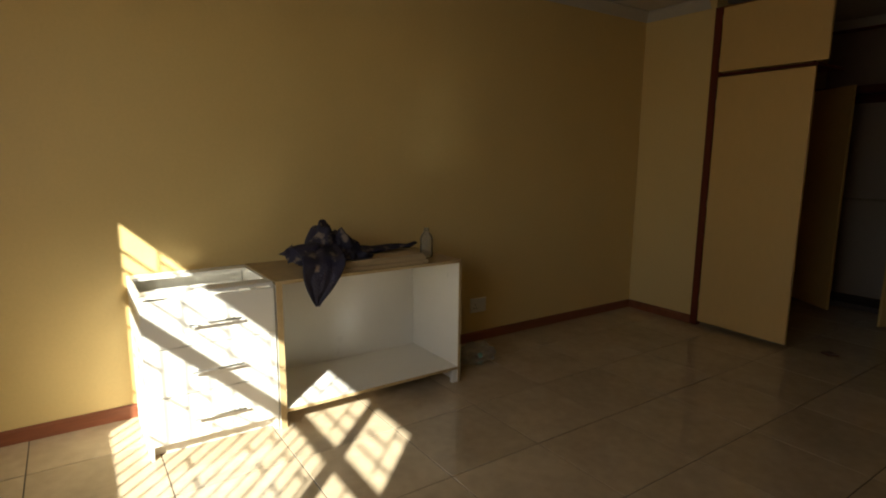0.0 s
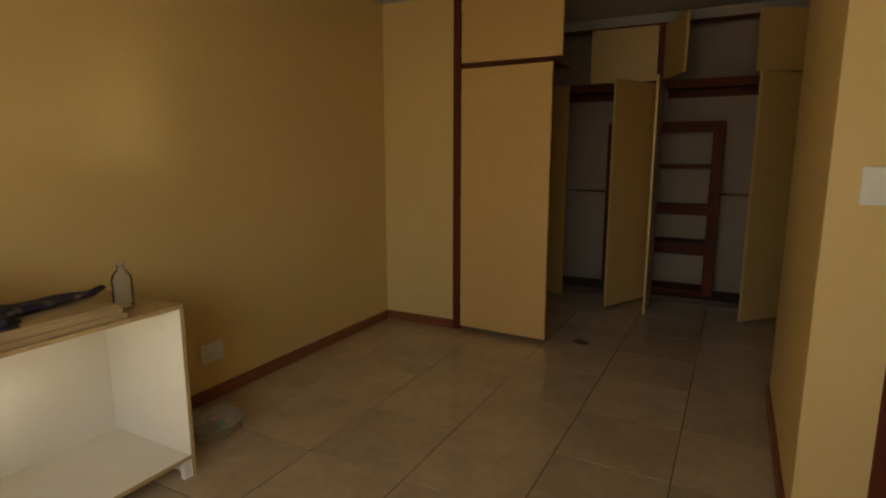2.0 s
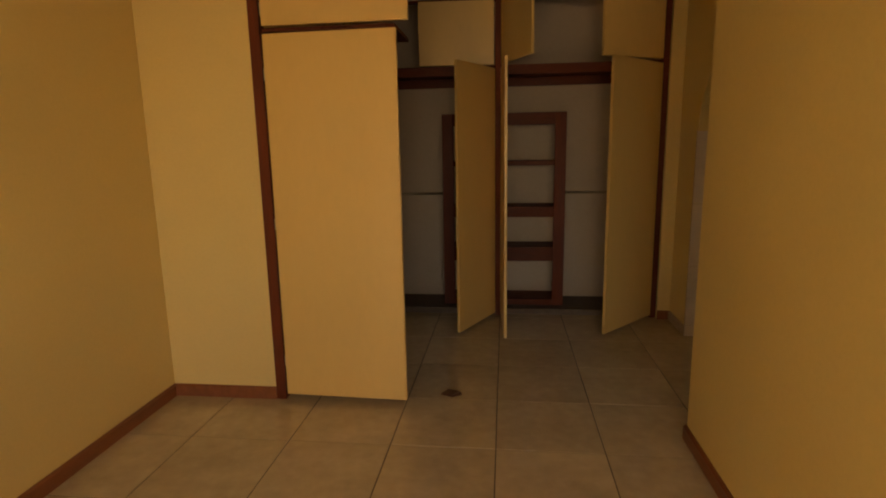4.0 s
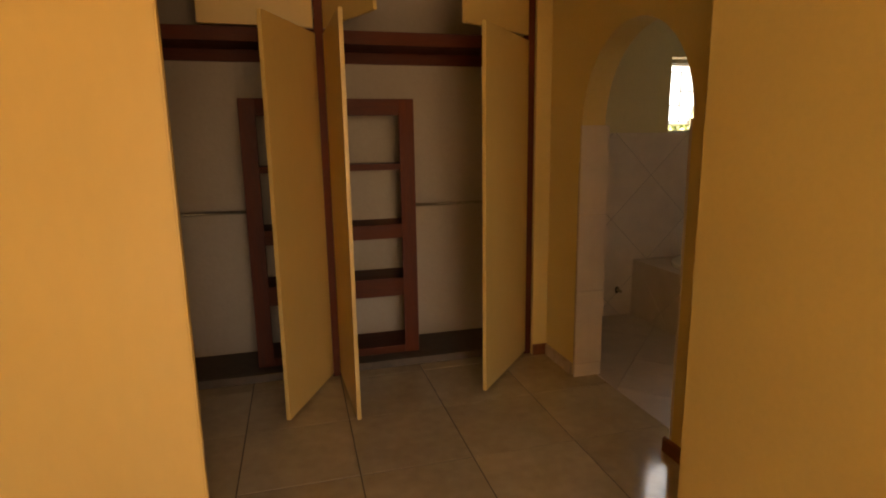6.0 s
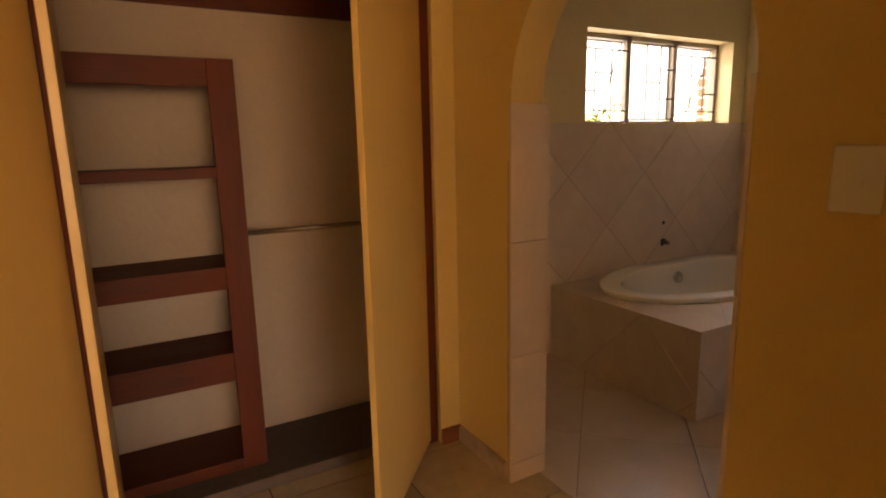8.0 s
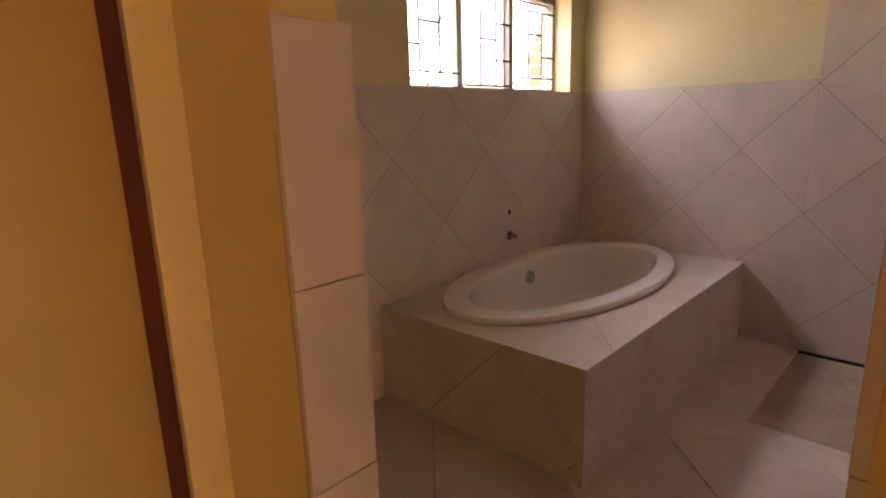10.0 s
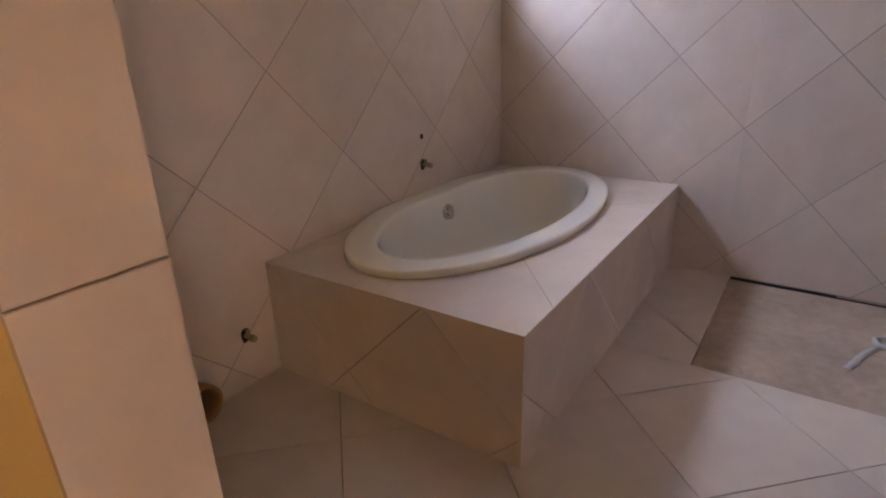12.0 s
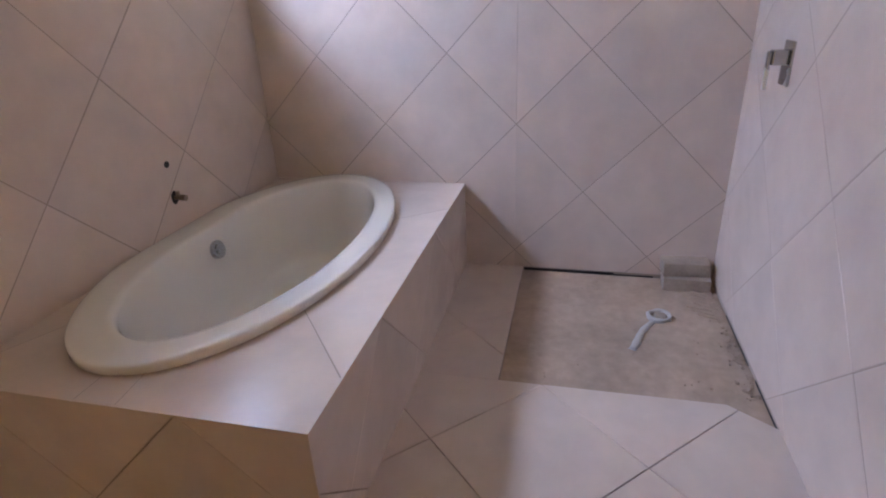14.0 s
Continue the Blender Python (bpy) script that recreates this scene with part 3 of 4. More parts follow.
def jacket():
    """A stained work jacket: a heap, a flap over the cabinet's edge, a cuff and a trailing sleeve."""
    top = 0.8365
    j = thing("crumpled_jacket", (0.4, 0.84, top), "crumpled dark navy jacket with paint stains on the boards", "jacket")
    bm = bmesh.new()
    nu, nv = 46, 36
    vs = {}
    for i in range(nu + 1):
        for k in range(nv + 1):
            u, v = i / nu * 2 - 1, k / nv * 2 - 1
            r = min(1.0, max(abs(u), abs(v)))
            ang = math.atan2(v, u)
            rim = 1 + 0.09 * math.sin(3 * ang + 0.6) + 0.05 * math.sin(5 * ang)
            y, x = 0.835 + 0.2 * u * rim, 0.37 + 0.19 * v * rim
            fold = abs(noise.noise(Vector((u * 2.2 + v, v * 2.6 - u * 0.5, 1.7))))
            fine = noise.noise(Vector((u * 6, v * 7, 3.3)))
            peak = 0.13 * math.exp(-((u + 0.12) / 0.28) ** 2 - ((v + 0.1) / 0.5) ** 2) + 0.1 * math.exp(-((u - 0.45) / 0.4) ** 2 - ((v + 0.1) / 0.5) ** 2)
            z = top + 0.004 + (1 - r ** 4) * (0.022 + peak + 0.1 * fold + 0.035 * fine)
            vs[i, k] = bm.verts.new((min(x + 0.02 * fine, 0.566), y + 0.02 * fine, max(z, top + 0.002)))
    for i in range(nu):
        for k in range(nv):
            bm.faces.new((vs[i, k], vs[i + 1, k], vs[i + 1, k + 1], vs[i, k + 1]))
    part("body", bm, M_CLOTH, j, "", True)
    bm = bmesh.new()
    vs = {}
    nu, nv = 22, 30
    for i in range(nu + 1):
        for k in range(nv + 1):
            u, v = i / nu, k / nv
            s_ = v * 0.42
            half = 0.112 * (1 - max(0, (v - 0.45) / 0.55) ** 2.0) + 0.004
            c = 0.745 - 0.06 * max(0, v - 0.3) / 0.7
            y = c + (u * 2 - 1) * half
            wav = 0.014 * math.sin(u * 7 + v * 2) + 0.012 * noise.noise(Vector((u * 4, v * 5, 7)))
            if s_ < 0.19:
                x, z = 0.40 + s_, top + 0.045 + 0.03 * math.cos(v * 4) + abs(wav)
            else:
                bend = min(1, (s_ - 0.19) / 0.03)
                x, z = 0.59 + 0.012 * bend + abs(wav) * 0.8 + 0.012 * (1 - v), top + 0.03 - (s_ - 0.19) * 1.02
            vs[i, k] = bm.verts.new((x, y, z))
    for i in range(nu):
        for k in range(nv):
            bm.faces.new((vs[i, k], vs[i + 1, k], vs[i + 1, k + 1], vs[i, k + 1]))
    f = part("hanging_flap", bm, M_CLOTH, j, "", True)
    f.modifiers.new("thick", "SOLIDIFY").thickness = 0.005

    def tube(name, pts, n=16):
        bm = bmesh.new()
        prev = None
        for q, (c, rx, rz) in enumerate(pts):
            ring = []
            for m in range(n):
                a = 2 * math.pi * m / n
                w = 1 + 0.16 * math.sin(3 * a + q * 1.3) + 0.1 * noise.noise(Vector((m, q, 2.0)))
                ring.append(bm.verts.new((c[0] + rx * w * math.cos(a), c[1] + 0.006 * math.sin(2 * a), max(top + 0.001, c[2] + rz * w * math.sin(a)))))
            if prev:
                for m in range(n):
                    bm.faces.new((prev[m], prev[(m + 1) % n], ring[(m + 1) % n], ring[m]))
            prev = ring
        ob = part(name, bm, M_CLOTH, j, "", True)
        ob.modifiers.new("thick", "SOLIDIFY").thickness = 0.004

    tube("cuff", [((0.46, 0.745, top + 0.06), 0.05, 0.05), ((0.46, 0.685, top + 0.052), 0.04, 0.042), ((0.455, 0.635, top + 0.043), 0.036, 0.038), ((0.45, 0.59, top + 0.04), 0.037, 0.038)])
    tube("sleeve", [((0.36, 0.965 + 0.455 * k / 11, top + 0.02 + (0.012 if k == 11 else 0.004 * math.sin(k))), 0.075 * (1 - 0.75 * (k / 11) ** 1.5), 0.024 * (1 - 0.6 * k / 11)) for k in range(12)])


jacket()


def bottle():
    x, y, z = 0.385, 1.485, 0.779
    b = thing("plastic_bottle", (x, y, z), "clear empty plastic bottle on the open cabinet", "bottle")
    bm = bmesh.new()
    prof = [(0.0, 0.006), (0.02, 0.004), (0.034, 0.0), (0.04, 0.008), (0.04, 0.04), (0.037, 0.046), (0.04, 0.052), (0.04, 0.075), (0.037, 0.081), (0.04, 0.087),
            (0.04, 0.11), (0.036, 0.128), (0.026, 0.145), (0.015, 0.157), (0.0135, 0.162), (0.0135, 0.182)]
    lathe(bm, prof, (x, y, z), 28)
    part("body", bm, M_PET, b, "", True)
    nb = bmesh.new()
    lathe(nb, [(0.0138, 0.165), (0.0175, 0.165), (0.0175, 0.169), (0.0138, 0.169)], (x, y, z), 24)
    part("neck_ring", nb, M_PET, b)


bottle()


def capped_bottle():
    """A clear bottle lying on the floor in the bag, its cap towards the room."""
    b = thing("capped_bottle", (0.3, 1.86, 0.0), "clear plastic bottle with teal cap lying in the bag", "bottle")
    m = Matrix.Translation((0.3, 1.80, 0.034)) @ Matrix.Rotation(radians(-18), 4, "Z") @ Matrix.Rotation(radians(-90), 4, "X")
    bm = bmesh.new()
    lathe(bm, [(0.0, 0.004), (0.026, 0.0), (0.031, 0.008), (0.031, 0.1), (0.025, 0.125), (0.013, 0.142), (0.012, 0.155)], (0, 0, 0), 24)
    part("body", bm, M_PET, b, "", True, m=m)
    cap = bmesh.new()
    lathe(cap, [(0.0165, 0.148), (0.017, 0.15), (0.017, 0.17), (0.015, 0.173), (0.0, 0.173)], (0, 0, 0), 20)
    part("cap", cap, M_TEAL, b, "teal screw cap", m=m)


capped_bottle()


def plastic_bag():
    bm = bmesh.new()
    bmesh.ops.create_icosphere(bm, subdivisions=4, radius=1.0)
    for v in bm.verts:
        n = noise.noise(v.co * 2.3) * 0.35 + noise.noise(v.co * 6.0) * 0.2
        v.co *= 1 + n
        v.co = Vector((0.36 + v.co.x * 0.11, 1.90 + v.co.y * 0.14, max(0.002, 0.06 + v.co.z * 0.07)))
    return tagged(new("plastic_bag", mesh_of("plastic_bag", bm, M_FILM)), "crumpled clear plastic bag lying on the floor tiles", "plastic bag")


plastic_bag()


def socket(y, z):
    s = thing("wall_socket", (0.0, y, z), "white plastic power socket with switches on the yellow wall", "socket")
    part("plate", boxes(((0.0005, y - 0.073, z - 0.055), (0.012, y + 0.073, z + 0.055)), bevel=0.004), M_PLASTIC, s)
    for dy in (-0.035, 0.035):
        part("rocker", boxes(((0.0121, y + dy - 0.012, z + 0.02), (0.016, y + dy + 0.012, z + 0.036)), bevel=0.001), M_PLASTIC, s)
    for dy in (-0.03,):
        for ddy, dz in ((0, 0.005), (-0.012, -0.02), (0.012, -0.02)):
            hb = bmesh.new()
            rod(hb, (0.0118, y + dy + ddy, z + dz), (0.0128, y + dy + ddy, z + dz), 0.0045, 10)
            part("pin_hole", hb, M_BLACK, s)


socket(2.195, 0.28)


def light_switch(loc, normal):
    """A tall white plate with one small rocker."""
    s = thing("light_switch", loc, "white plastic light switch plate on the yellow wall", "light switch", "light switches")
    x, y, z = loc
    if normal == "-y":
        part("plate", boxes(((x - 0.043, y - 0.011, z - 0.062), (x + 0.043, y - 0.0005, z + 0.062)), bevel=0.004), M_PLASTIC, s)
        part("rocker", boxes(((x - 0.012, y - 0.015, z - 0.014), (x + 0.012, y - 0.0112, z + 0.014)), bevel=0.001), M_PLASTIC, s)
    else:
        part("plate", boxes(((x - 0.011, y - 0.046, z - 0.065), (x - 0.0005, y + 0.046, z + 0.065)), bevel=0.004), M_PLASTIC, s)
        part("rocker", boxes(((x - 0.015, y - 0.013, z - 0.015), (x - 0.0112, y + 0.013, z + 0.015)), bevel=0.001), M_PLASTIC, s)


light_switch((2.988, Y_PASS0, 1.298), "-y")
light_switch((X_ARCH0, 4.14, 1.288), "-x")


def debris():
    bm = bmesh.new()
    pts = [(-0.06, -0.01), (-0.02, 0.035), (0.045, 0.03), (0.065, -0.005), (0.01, -0.04)]
    lo = [bm.verts.new((1.651 + x, 4.141 + y, 0.001)) for x, y in pts]
    hi = [bm.verts.new((1.651 + x * 0.9, 4.141 + y * 0.9, 0.012 + 0.008 * (i % 2))) for i, (x, y) in enumerate(pts)]
    bm.faces.new(lo)
    bm.faces.new(hi)
    for i in range(5):
        j = (i + 1) % 5
        bm.faces.new((lo[i], lo[j], hi[j], hi[i]))
    tagged(new("wood_chip", mesh_of("wood_chip", bm, M_WET)), "dark broken chip of wood lying on the tiles", "debris")


debris()


# ---------------- wardrobe ----------------
DZ0, DZ1, UZ0, UZ1 = 0.03, 2.035, 2.065, 2.545
T = 0.02


def leaf(parent, name, hinge, free, z0, z1, edge_right=True):
    """A flat board door from its hinge to its free edge, with a paler lipping."""
    hx, hy = hinge
    d = Vector((free[0] - hx, free[1] - hy, 0))
    w = d.length
    ang = math.degrees(math.atan2(d.y, d.x))
    m = Matrix.Translation((hx, hy, 0)) @ Matrix.Rotation(radians(ang), 4, "Z")
    ob = part(name, boxes(((0.004, -T / 2, z0), (w - 0.006, T / 2, z1)), bevel=0.0015), M_DOOR, parent, m=m)
    e = bmesh.new()
    box(e, (w - 0.0058, -T / 2 - 0.0005, z0 + 0.001), (w, T / 2 + 0.0005, z1 - 0.001), 0.002)
    part("lipping", e, M_DOOR, parent, m=m)
    tall = z1 - z0 > 1
    for z in ((z0 + 0.2, (z0 + z1) / 2, z1 - 0.2) if tall else (z0 + 0.08, z1 - 0.08)):
        hb = bmesh.new()
        rod(hb, (0.0, 0, z - 0.03), (0.0, 0, z + 0.03), 0.006, 8)
        part("hinge", hb, M_BRASS, parent, m=m)
    return ob


def side_wardrobe():
    y = Y_STUB
    w = thing("side_wardrobe", (1.0, y, 0), "built-in cupboard with a tall cream door slightly ajar", "wardrobe")
    part("post", boxes(((0.638, y - 0.012, 0), (0.696, y + 0.05, H - 0.08)), bevel=0.003), M_WOOD, w)
    part("top_rail", boxes(((0.696, y - 0.01, UZ1 + 0.005), (1.415, y + 0.05, H - 0.08)), bevel=0.003), M_WOODH, w)
    part("shelf", boxes(((0.696, y + 0.02, DZ1 + 0.006), (1.40, y + 0.45, UZ0 - 0.004)), bevel=0.002), M_WOODH, w)
    leaf(w, "door", (0.708, y - 0.012), (1.42, y - 0.045), DZ0 + 0.01, DZ1 - 0.01)
    leaf(w, "upper_door", (0.708, y - 0.012), (1.478, y - 0.018), UZ0, UZ1)


side_wardrobe()

PA, PM, PB = 0.63, 1.905, 3.188


def main_wardrobe():
    y = Y_FRONT
    w = thing("wardrobe", (1.9, y, 0), "built-in wardrobe with open cream doors and red-brown timber frame", "wardrobe")
    for x in (PA, PM, PB):
        part("post", boxes(((x - 0.025, y - 0.02, 0), (x + 0.025, y + 0.045, H - 0.07)), bevel=0.003), M_WOOD, w)
    for a, b in ((PA + 0.025, PM - 0.025), (PM + 0.025, PB - 0.025)):
        part("top_rail", boxes(((a, y - 0.015, UZ1 + 0.004), (b, y + 0.04, H - 0.07)), bevel=0.003), M_WOODH, w)
        part("cross_rail", boxes(((a, y + 0.0, DZ1 - 0.045), (b, y + 0.03, UZ0)), bevel=0.003), M_WOODH, w)
        part("top_shelf", boxes(((a, y + 0.03, DZ1 - 0.02), (b, Y_BACK - 0.002, DZ1 + 0.002)), bevel=0.002), M_WOODH, w)
        part("shelf_bearer", boxes(((a, Y_BACK - 0.024, DZ1 - 0.095), (b, Y_BACK - 0.002, DZ1 - 0.022)), bevel=0.002), M_WOODH, w)
    part("floor_plinth", boxes(((0.602, y + 0.02, 0), (3.212, Y_BACK - 0.002, 0.05)), bevel=0.004), M_SCREED, w, "dusty raised cement floor, its colour darkened for shade")
    leaf(w, "door", (PA + 0.03, y - 0.03), (1.15, 5.38), DZ0, DZ1)
    leaf(w, "door", (PM - 0.03, y - 0.03), (1.614, 5.141), DZ0, DZ1)
    leaf(w, "door", (PM + 0.03, y - 0.03), (1.968, 5.04), DZ0, DZ1)
    leaf(w, "door", (PB - 0.03, y - 0.03), (2.697, 5.178), DZ0, DZ1)
    leaf(w, "upper_door", (PA + 0.03, y - 0.03), (0.70, 5.16), UZ0, UZ1)
    leaf(w, "upper_door", (PM - 0.03, y - 0.03), (1.28, 5.66), UZ0, UZ1)
    leaf(w, "upper_door", (PM + 0.03, y - 0.03), (2.15, 5.2), UZ0, UZ1)
    leaf(w, "upper_door", (PB - 0.03, y - 0.03), (2.66, 5.4), UZ0, UZ1)
    for a, b in ((0.602, 1.43), (2.468, 3.213)):
        r = bmesh.new()
        rod(r, (a, 5.98, 1.025), (b, 5.98, 1.025), 0.0105, 12)
        part("hanging_rail", r, M_BRASS, w, "thin tarnished steel hanging rail", True)


main_wardrobe()


def shelf_tower():
    s = thing("shelf_tower", (1.95, 5.98, 0.05), "tall red-brown wooden shelf unit inside the wardrobe", "shelves")
    x0, x1, y0, y1, z0, z1 = 1.43, 2.467, 5.855, Y_BACK - 0.003, 0.05, 1.70
    for a, b in ((x0, x0 + 0.095), (x1 - 0.095, x1)):
        part("upright", boxes(((a, y0, z0), (b, y0 + 0.022, z1)), bevel=0.003), M_WOOD, s)
    for a, b in ((x0, x0 + 0.02), (x1 - 0.02, x1)):
        part("side_board", boxes(((a, y0 + 0.022, z0), (b, y1, z1)), bevel=0.002), M_WOOD, s)
    for za, zb in ((1.60, 1.70), (1.265, 1.305), (0.828, 0.92), (0.445, 0.565), (0.05, 0.1)):
        part("shelf_front", boxes(((x0 + 0.095, y0 + 0.002, za), (x1 - 0.095, y0 + 0.02, zb)), bevel=0.003), M_WOODH, s)
        part("shelf", boxes(((x0 + 0.02, y0 + 0.022, zb - 0.022), (x1 - 0.02, y1, zb - 0.002)), bevel=0.002), M_WOODH, s)


shelf_tower()

# ---------------- bathroom ----------------
PLX, PLY, PLZ = 4.372, 5.19, 0.465
plinth = thing("bath_plinth", (5.3, 5.73, 0), "tiled built-in bath surround in marbled cream tiles", "bath surround")
TC, TA, TB = (5.366, 5.842), 0.892, 0.47


def ring_pts(k, n, inset):
    """The outer oval, drawn in by a width."""
    a = 2 * math.pi * k / n
    return TC[0] + (TA - inset) * math.cos(a), min(TC[1] + (TB - inset) * math.sin(a), Y_B1 - 0.001 - inset * 0.3)


def basin_pts(k, n, inset):
    """The oval of the basin, with the bulge of the back rim round the overflow."""
    a = 2 * math.pi * k / n
    x, y = (0.765 - inset) * math.cos(a), (0.352 - inset * 0.8) * math.sin(a)
    if y > 0:
        y *= 1 - 0.1 * math.exp(-((x - 0.05) / 0.2) ** 2)
    return TC[0] + 0.006 + x, TC[1] - 0.016 + y


def plinth_core():
    """Core of the surround, with an oval well for the tub."""
    bm = bmesh.new()
    n = 64
    zt = PLZ - 0.009
    out, hole, low = [], [], []
    x0, x1, y0, y1 = PLX + 0.009, X_B + 0.009, PLY + 0.009, Y_B1 + 0.009
    for k in range(n):
        hx, hy = ring_pts(k, n, 0.03)
        dx, dy = hx - TC[0], hy - TC[1]
        s = min(((x1 if dx > 0 else x0) - TC[0]) / dx if abs(dx) > 1e-6 else 1e9, ((y1 if dy > 0 else y0) - TC[1]) / dy if abs(dy) > 1e-6 else 1e9)
        out.append(bm.verts.new((TC[0] + dx * s, TC[1] + dy * s, zt)))
        hole.append(bm.verts.new((hx, hy, zt)))
        low.append(bm.verts.new((hx, hy, 0.03)))
    for k in range(n):
        j = (k + 1) % n
        bm.faces.new((out[k], out[j], hole[j], hole[k]))
        bm.faces.new((hole[k], hole[j], low[j], low[k]))
    box(bm, (x0, y0, 0), (x0 + 0.03, y1, zt - 0.002))
    box(bm, (x0, y0, 0), (x1, y0 + 0.03, zt - 0.002))
    return bm


part("core", plinth_core(), M_BGROUT, plinth)


def bathtub():
    t = thing("bathtub", (TC[0], TC[1], PLZ), "white oval drop-in bathtub set in the tiled surround", "bathtub")
    bm = bmesh.new()
    n = 96
    rim = [(0.035, -0.02), (0.004, 0.001), (0.0, 0.004), (0.0, 0.026), (0.002, 0.031), (0.008, 0.034), (0.03, 0.036)]
    basin = [(-0.03, 0.036), (-0.008, 0.034), (0.0, 0.029), (0.006, 0.015), (0.02, -0.06), (0.04, -0.16), (0.07, -0.25), (0.11, -0.305), (0.16, -0.33), (0.26, -0.338)]
    rings = [[bm.verts.new((*ring_pts(k, n, i), PLZ + z)) for k in range(n)] for i, z in rim]
    rings += [[bm.verts.new((*basin_pts(k, n, i), PLZ + z)) for k in range(n)] for i, z in basin]
    for p, q in zip(rings, rings[1:]):
        for k in range(n):
            j = (k + 1) % n
            bm.faces.new((p[k], p[j], q[j], q[k]))
    bm.faces.new(rings[-1])
    body = part("tub", bm, M_TUB, t, "", True)
    for (x, y, z), nrm, name, r in (((5.405, 6.122, 0.405), Vector((0, -1, 0.3)), "overflow", 0.04), ((5.33, 5.9, 0.128), Vector((0, 0, 1)), "drain", 0.035)):
        o = bmesh.new()
        nrm.normalize()
        rod(o, Vector((x, y, z)) - nrm * 0.012, Vector((x, y, z)) + nrm * 0.008, r, 24)
        rod(o, Vector((x, y, z)) + nrm * 0.008, Vector((x, y, z)) + nrm * 0.012, r * 0.55, 18)
        part(name, o, M_STEEL, t, "chrome " + name)


bathtub()


def stop_valve(x, z, name, label):
    """A pipe stub with a small brass valve in a rough hole."""
    v = thing(name, (x, Y_B1, z), label, "valve", "pipe stubs in the wall")
    h = bmesh.new()
    bmesh.ops.create_icosphere(h, subdivisions=2, radius=1.0)
    for q in h.verts:
        q.co *= 1 + 0.25 * noise.noise(q.co * 3 + Vector((x, z, 0)))
        q.co = Vector((x + q.co.x * 0.022, Y_B1 - 0.001 + q.co.y * 0.003, z + q.co.z * 0.03))
    part("rough_hole", h, M_BLACK, v)
    b = bmesh.new()
    rod(b, (x, Y_B1, z), (x, Y_B1 - 0.045, z), 0.0095, 12)
    rod(b, (x, Y_B1 - 0.03, z), (x, Y_B1 - 0.055, z), 0.014, 6)
    rod(b, (x, Y_B1 - 0.02, z), (x, Y_B1 - 0.02, z + 0.028), 0.008, 10)
    part("valve_body", b, M_BRASS, v)


stop_valve(5.41, 0.635, "bath_valve", "tarnished pipe stub in a rough hole above the bath")
stop_valve(4.235, 0.215, "cistern_valve", "tarnished pipe stub low on the tiled wall")
hb = bmesh.new()
rod(hb, (5.41, Y_B1 - 0.002, 0.778), (5.41, Y_B1 + 0.002, 0.778), 0.014, 14)
ring = new("pipe_hole", mesh_of("pipe_hole", hb, M_BLACK))
tagged(ring, "small dark drilled pipe hole in the tiles", "hole")


def waste_pipe():
    p = thing("waste_pipe", (3.91, 6.2, 0), "brown toilet waste pipe sticking out of the wall", "pipe")
    bm = bmesh.new()
    cx, cz = 3.955, 0.122
    n = 28
    prof = [(0.058, 6.277), (0.058, 6.205), (0.067, 6.195), (0.07, 6.165), (0.072, 6.15), (0.066, 6.142), (0.058, 6.147), (0.055, 6.17), (0.05, 6.24)]
    rings = [[bm.verts.new((cx + r * math.cos(2 * math.pi * k / n), y, cz + r * math.sin(2 * math.pi * k / n))) for k in range(n)] for r, y in prof]
    for a, b in zip(rings, rings[1:]):
        for k in range(n):
            j = (k + 1) % n
            bm.faces.new((a[k], a[j], b[j], b[k]))
    part("socket", bm, M_CLAY, p, "", True)
    c = bmesh.new()
    rod(c, (cx, 6.235, cz), (cx, 6.245, cz), 0.0505, 24)
    part("dark_bore", c, M_BLACK, p)
    part("cut_tile_edge", boxes(((cx - 0.085, Y_B1 - 0.006, 0.0), (cx + 0.055, Y_B1 - 0.0005, 0.2))), M_WET, p, "brown cut-out behind the pipe")


waste_pipe()


def shower_mixer():
    x, z, y = 5.767, 1.098, Y_B0
    s = thing("shower_mixer", (x, y, z), "square chrome shower mixer with lever on the tiled wall", "mixer tap")
    part("plate", boxes(((x - 0.045, y + 0.0005, z - 0.075), (x + 0.045, y + 0.009, z + 0.075)), bevel=0.002), M_STEEL, s)
    part("body", boxes(((x - 0.025, y + 0.009, z - 0.005), (x + 0.025, y + 0.06, z + 0.045)), bevel=0.004), M_STEEL, s)
    part("lever", boxes(((x - 0.012, y + 0.06, z - 0.09), (x + 0.012, y + 0.072, z + 0.04)), bevel=0.003), M_STEEL, s)


shower_mixer()


def loose_brick(x, y, z, deg):
    bm = boxes(((-0.11, -0.053, 0), (0.11, 0.053, 0.068)), bevel=0.004)
    for v in bm.verts:
        v.co += Vector((1, 1, 1)) * 0.004 * noise.noise(v.co * 25 + Vector((z * 40, 0, 0)))
        v.co.z = max(0.0, v.co.z)
    ob = new("brick", mesh_of("brick", bm, M_BRICK))
    ob.matrix_basis = pose(x, y, z, 0, 0, deg)
    return tagged(ob, "grey cement brick stacked in the shower corner", "brick", "bricks in the shower")


loose_brick(6.168, 4.06, -0.02, 88)
loose_brick(6.196, 4.066, 0.0485, 93)


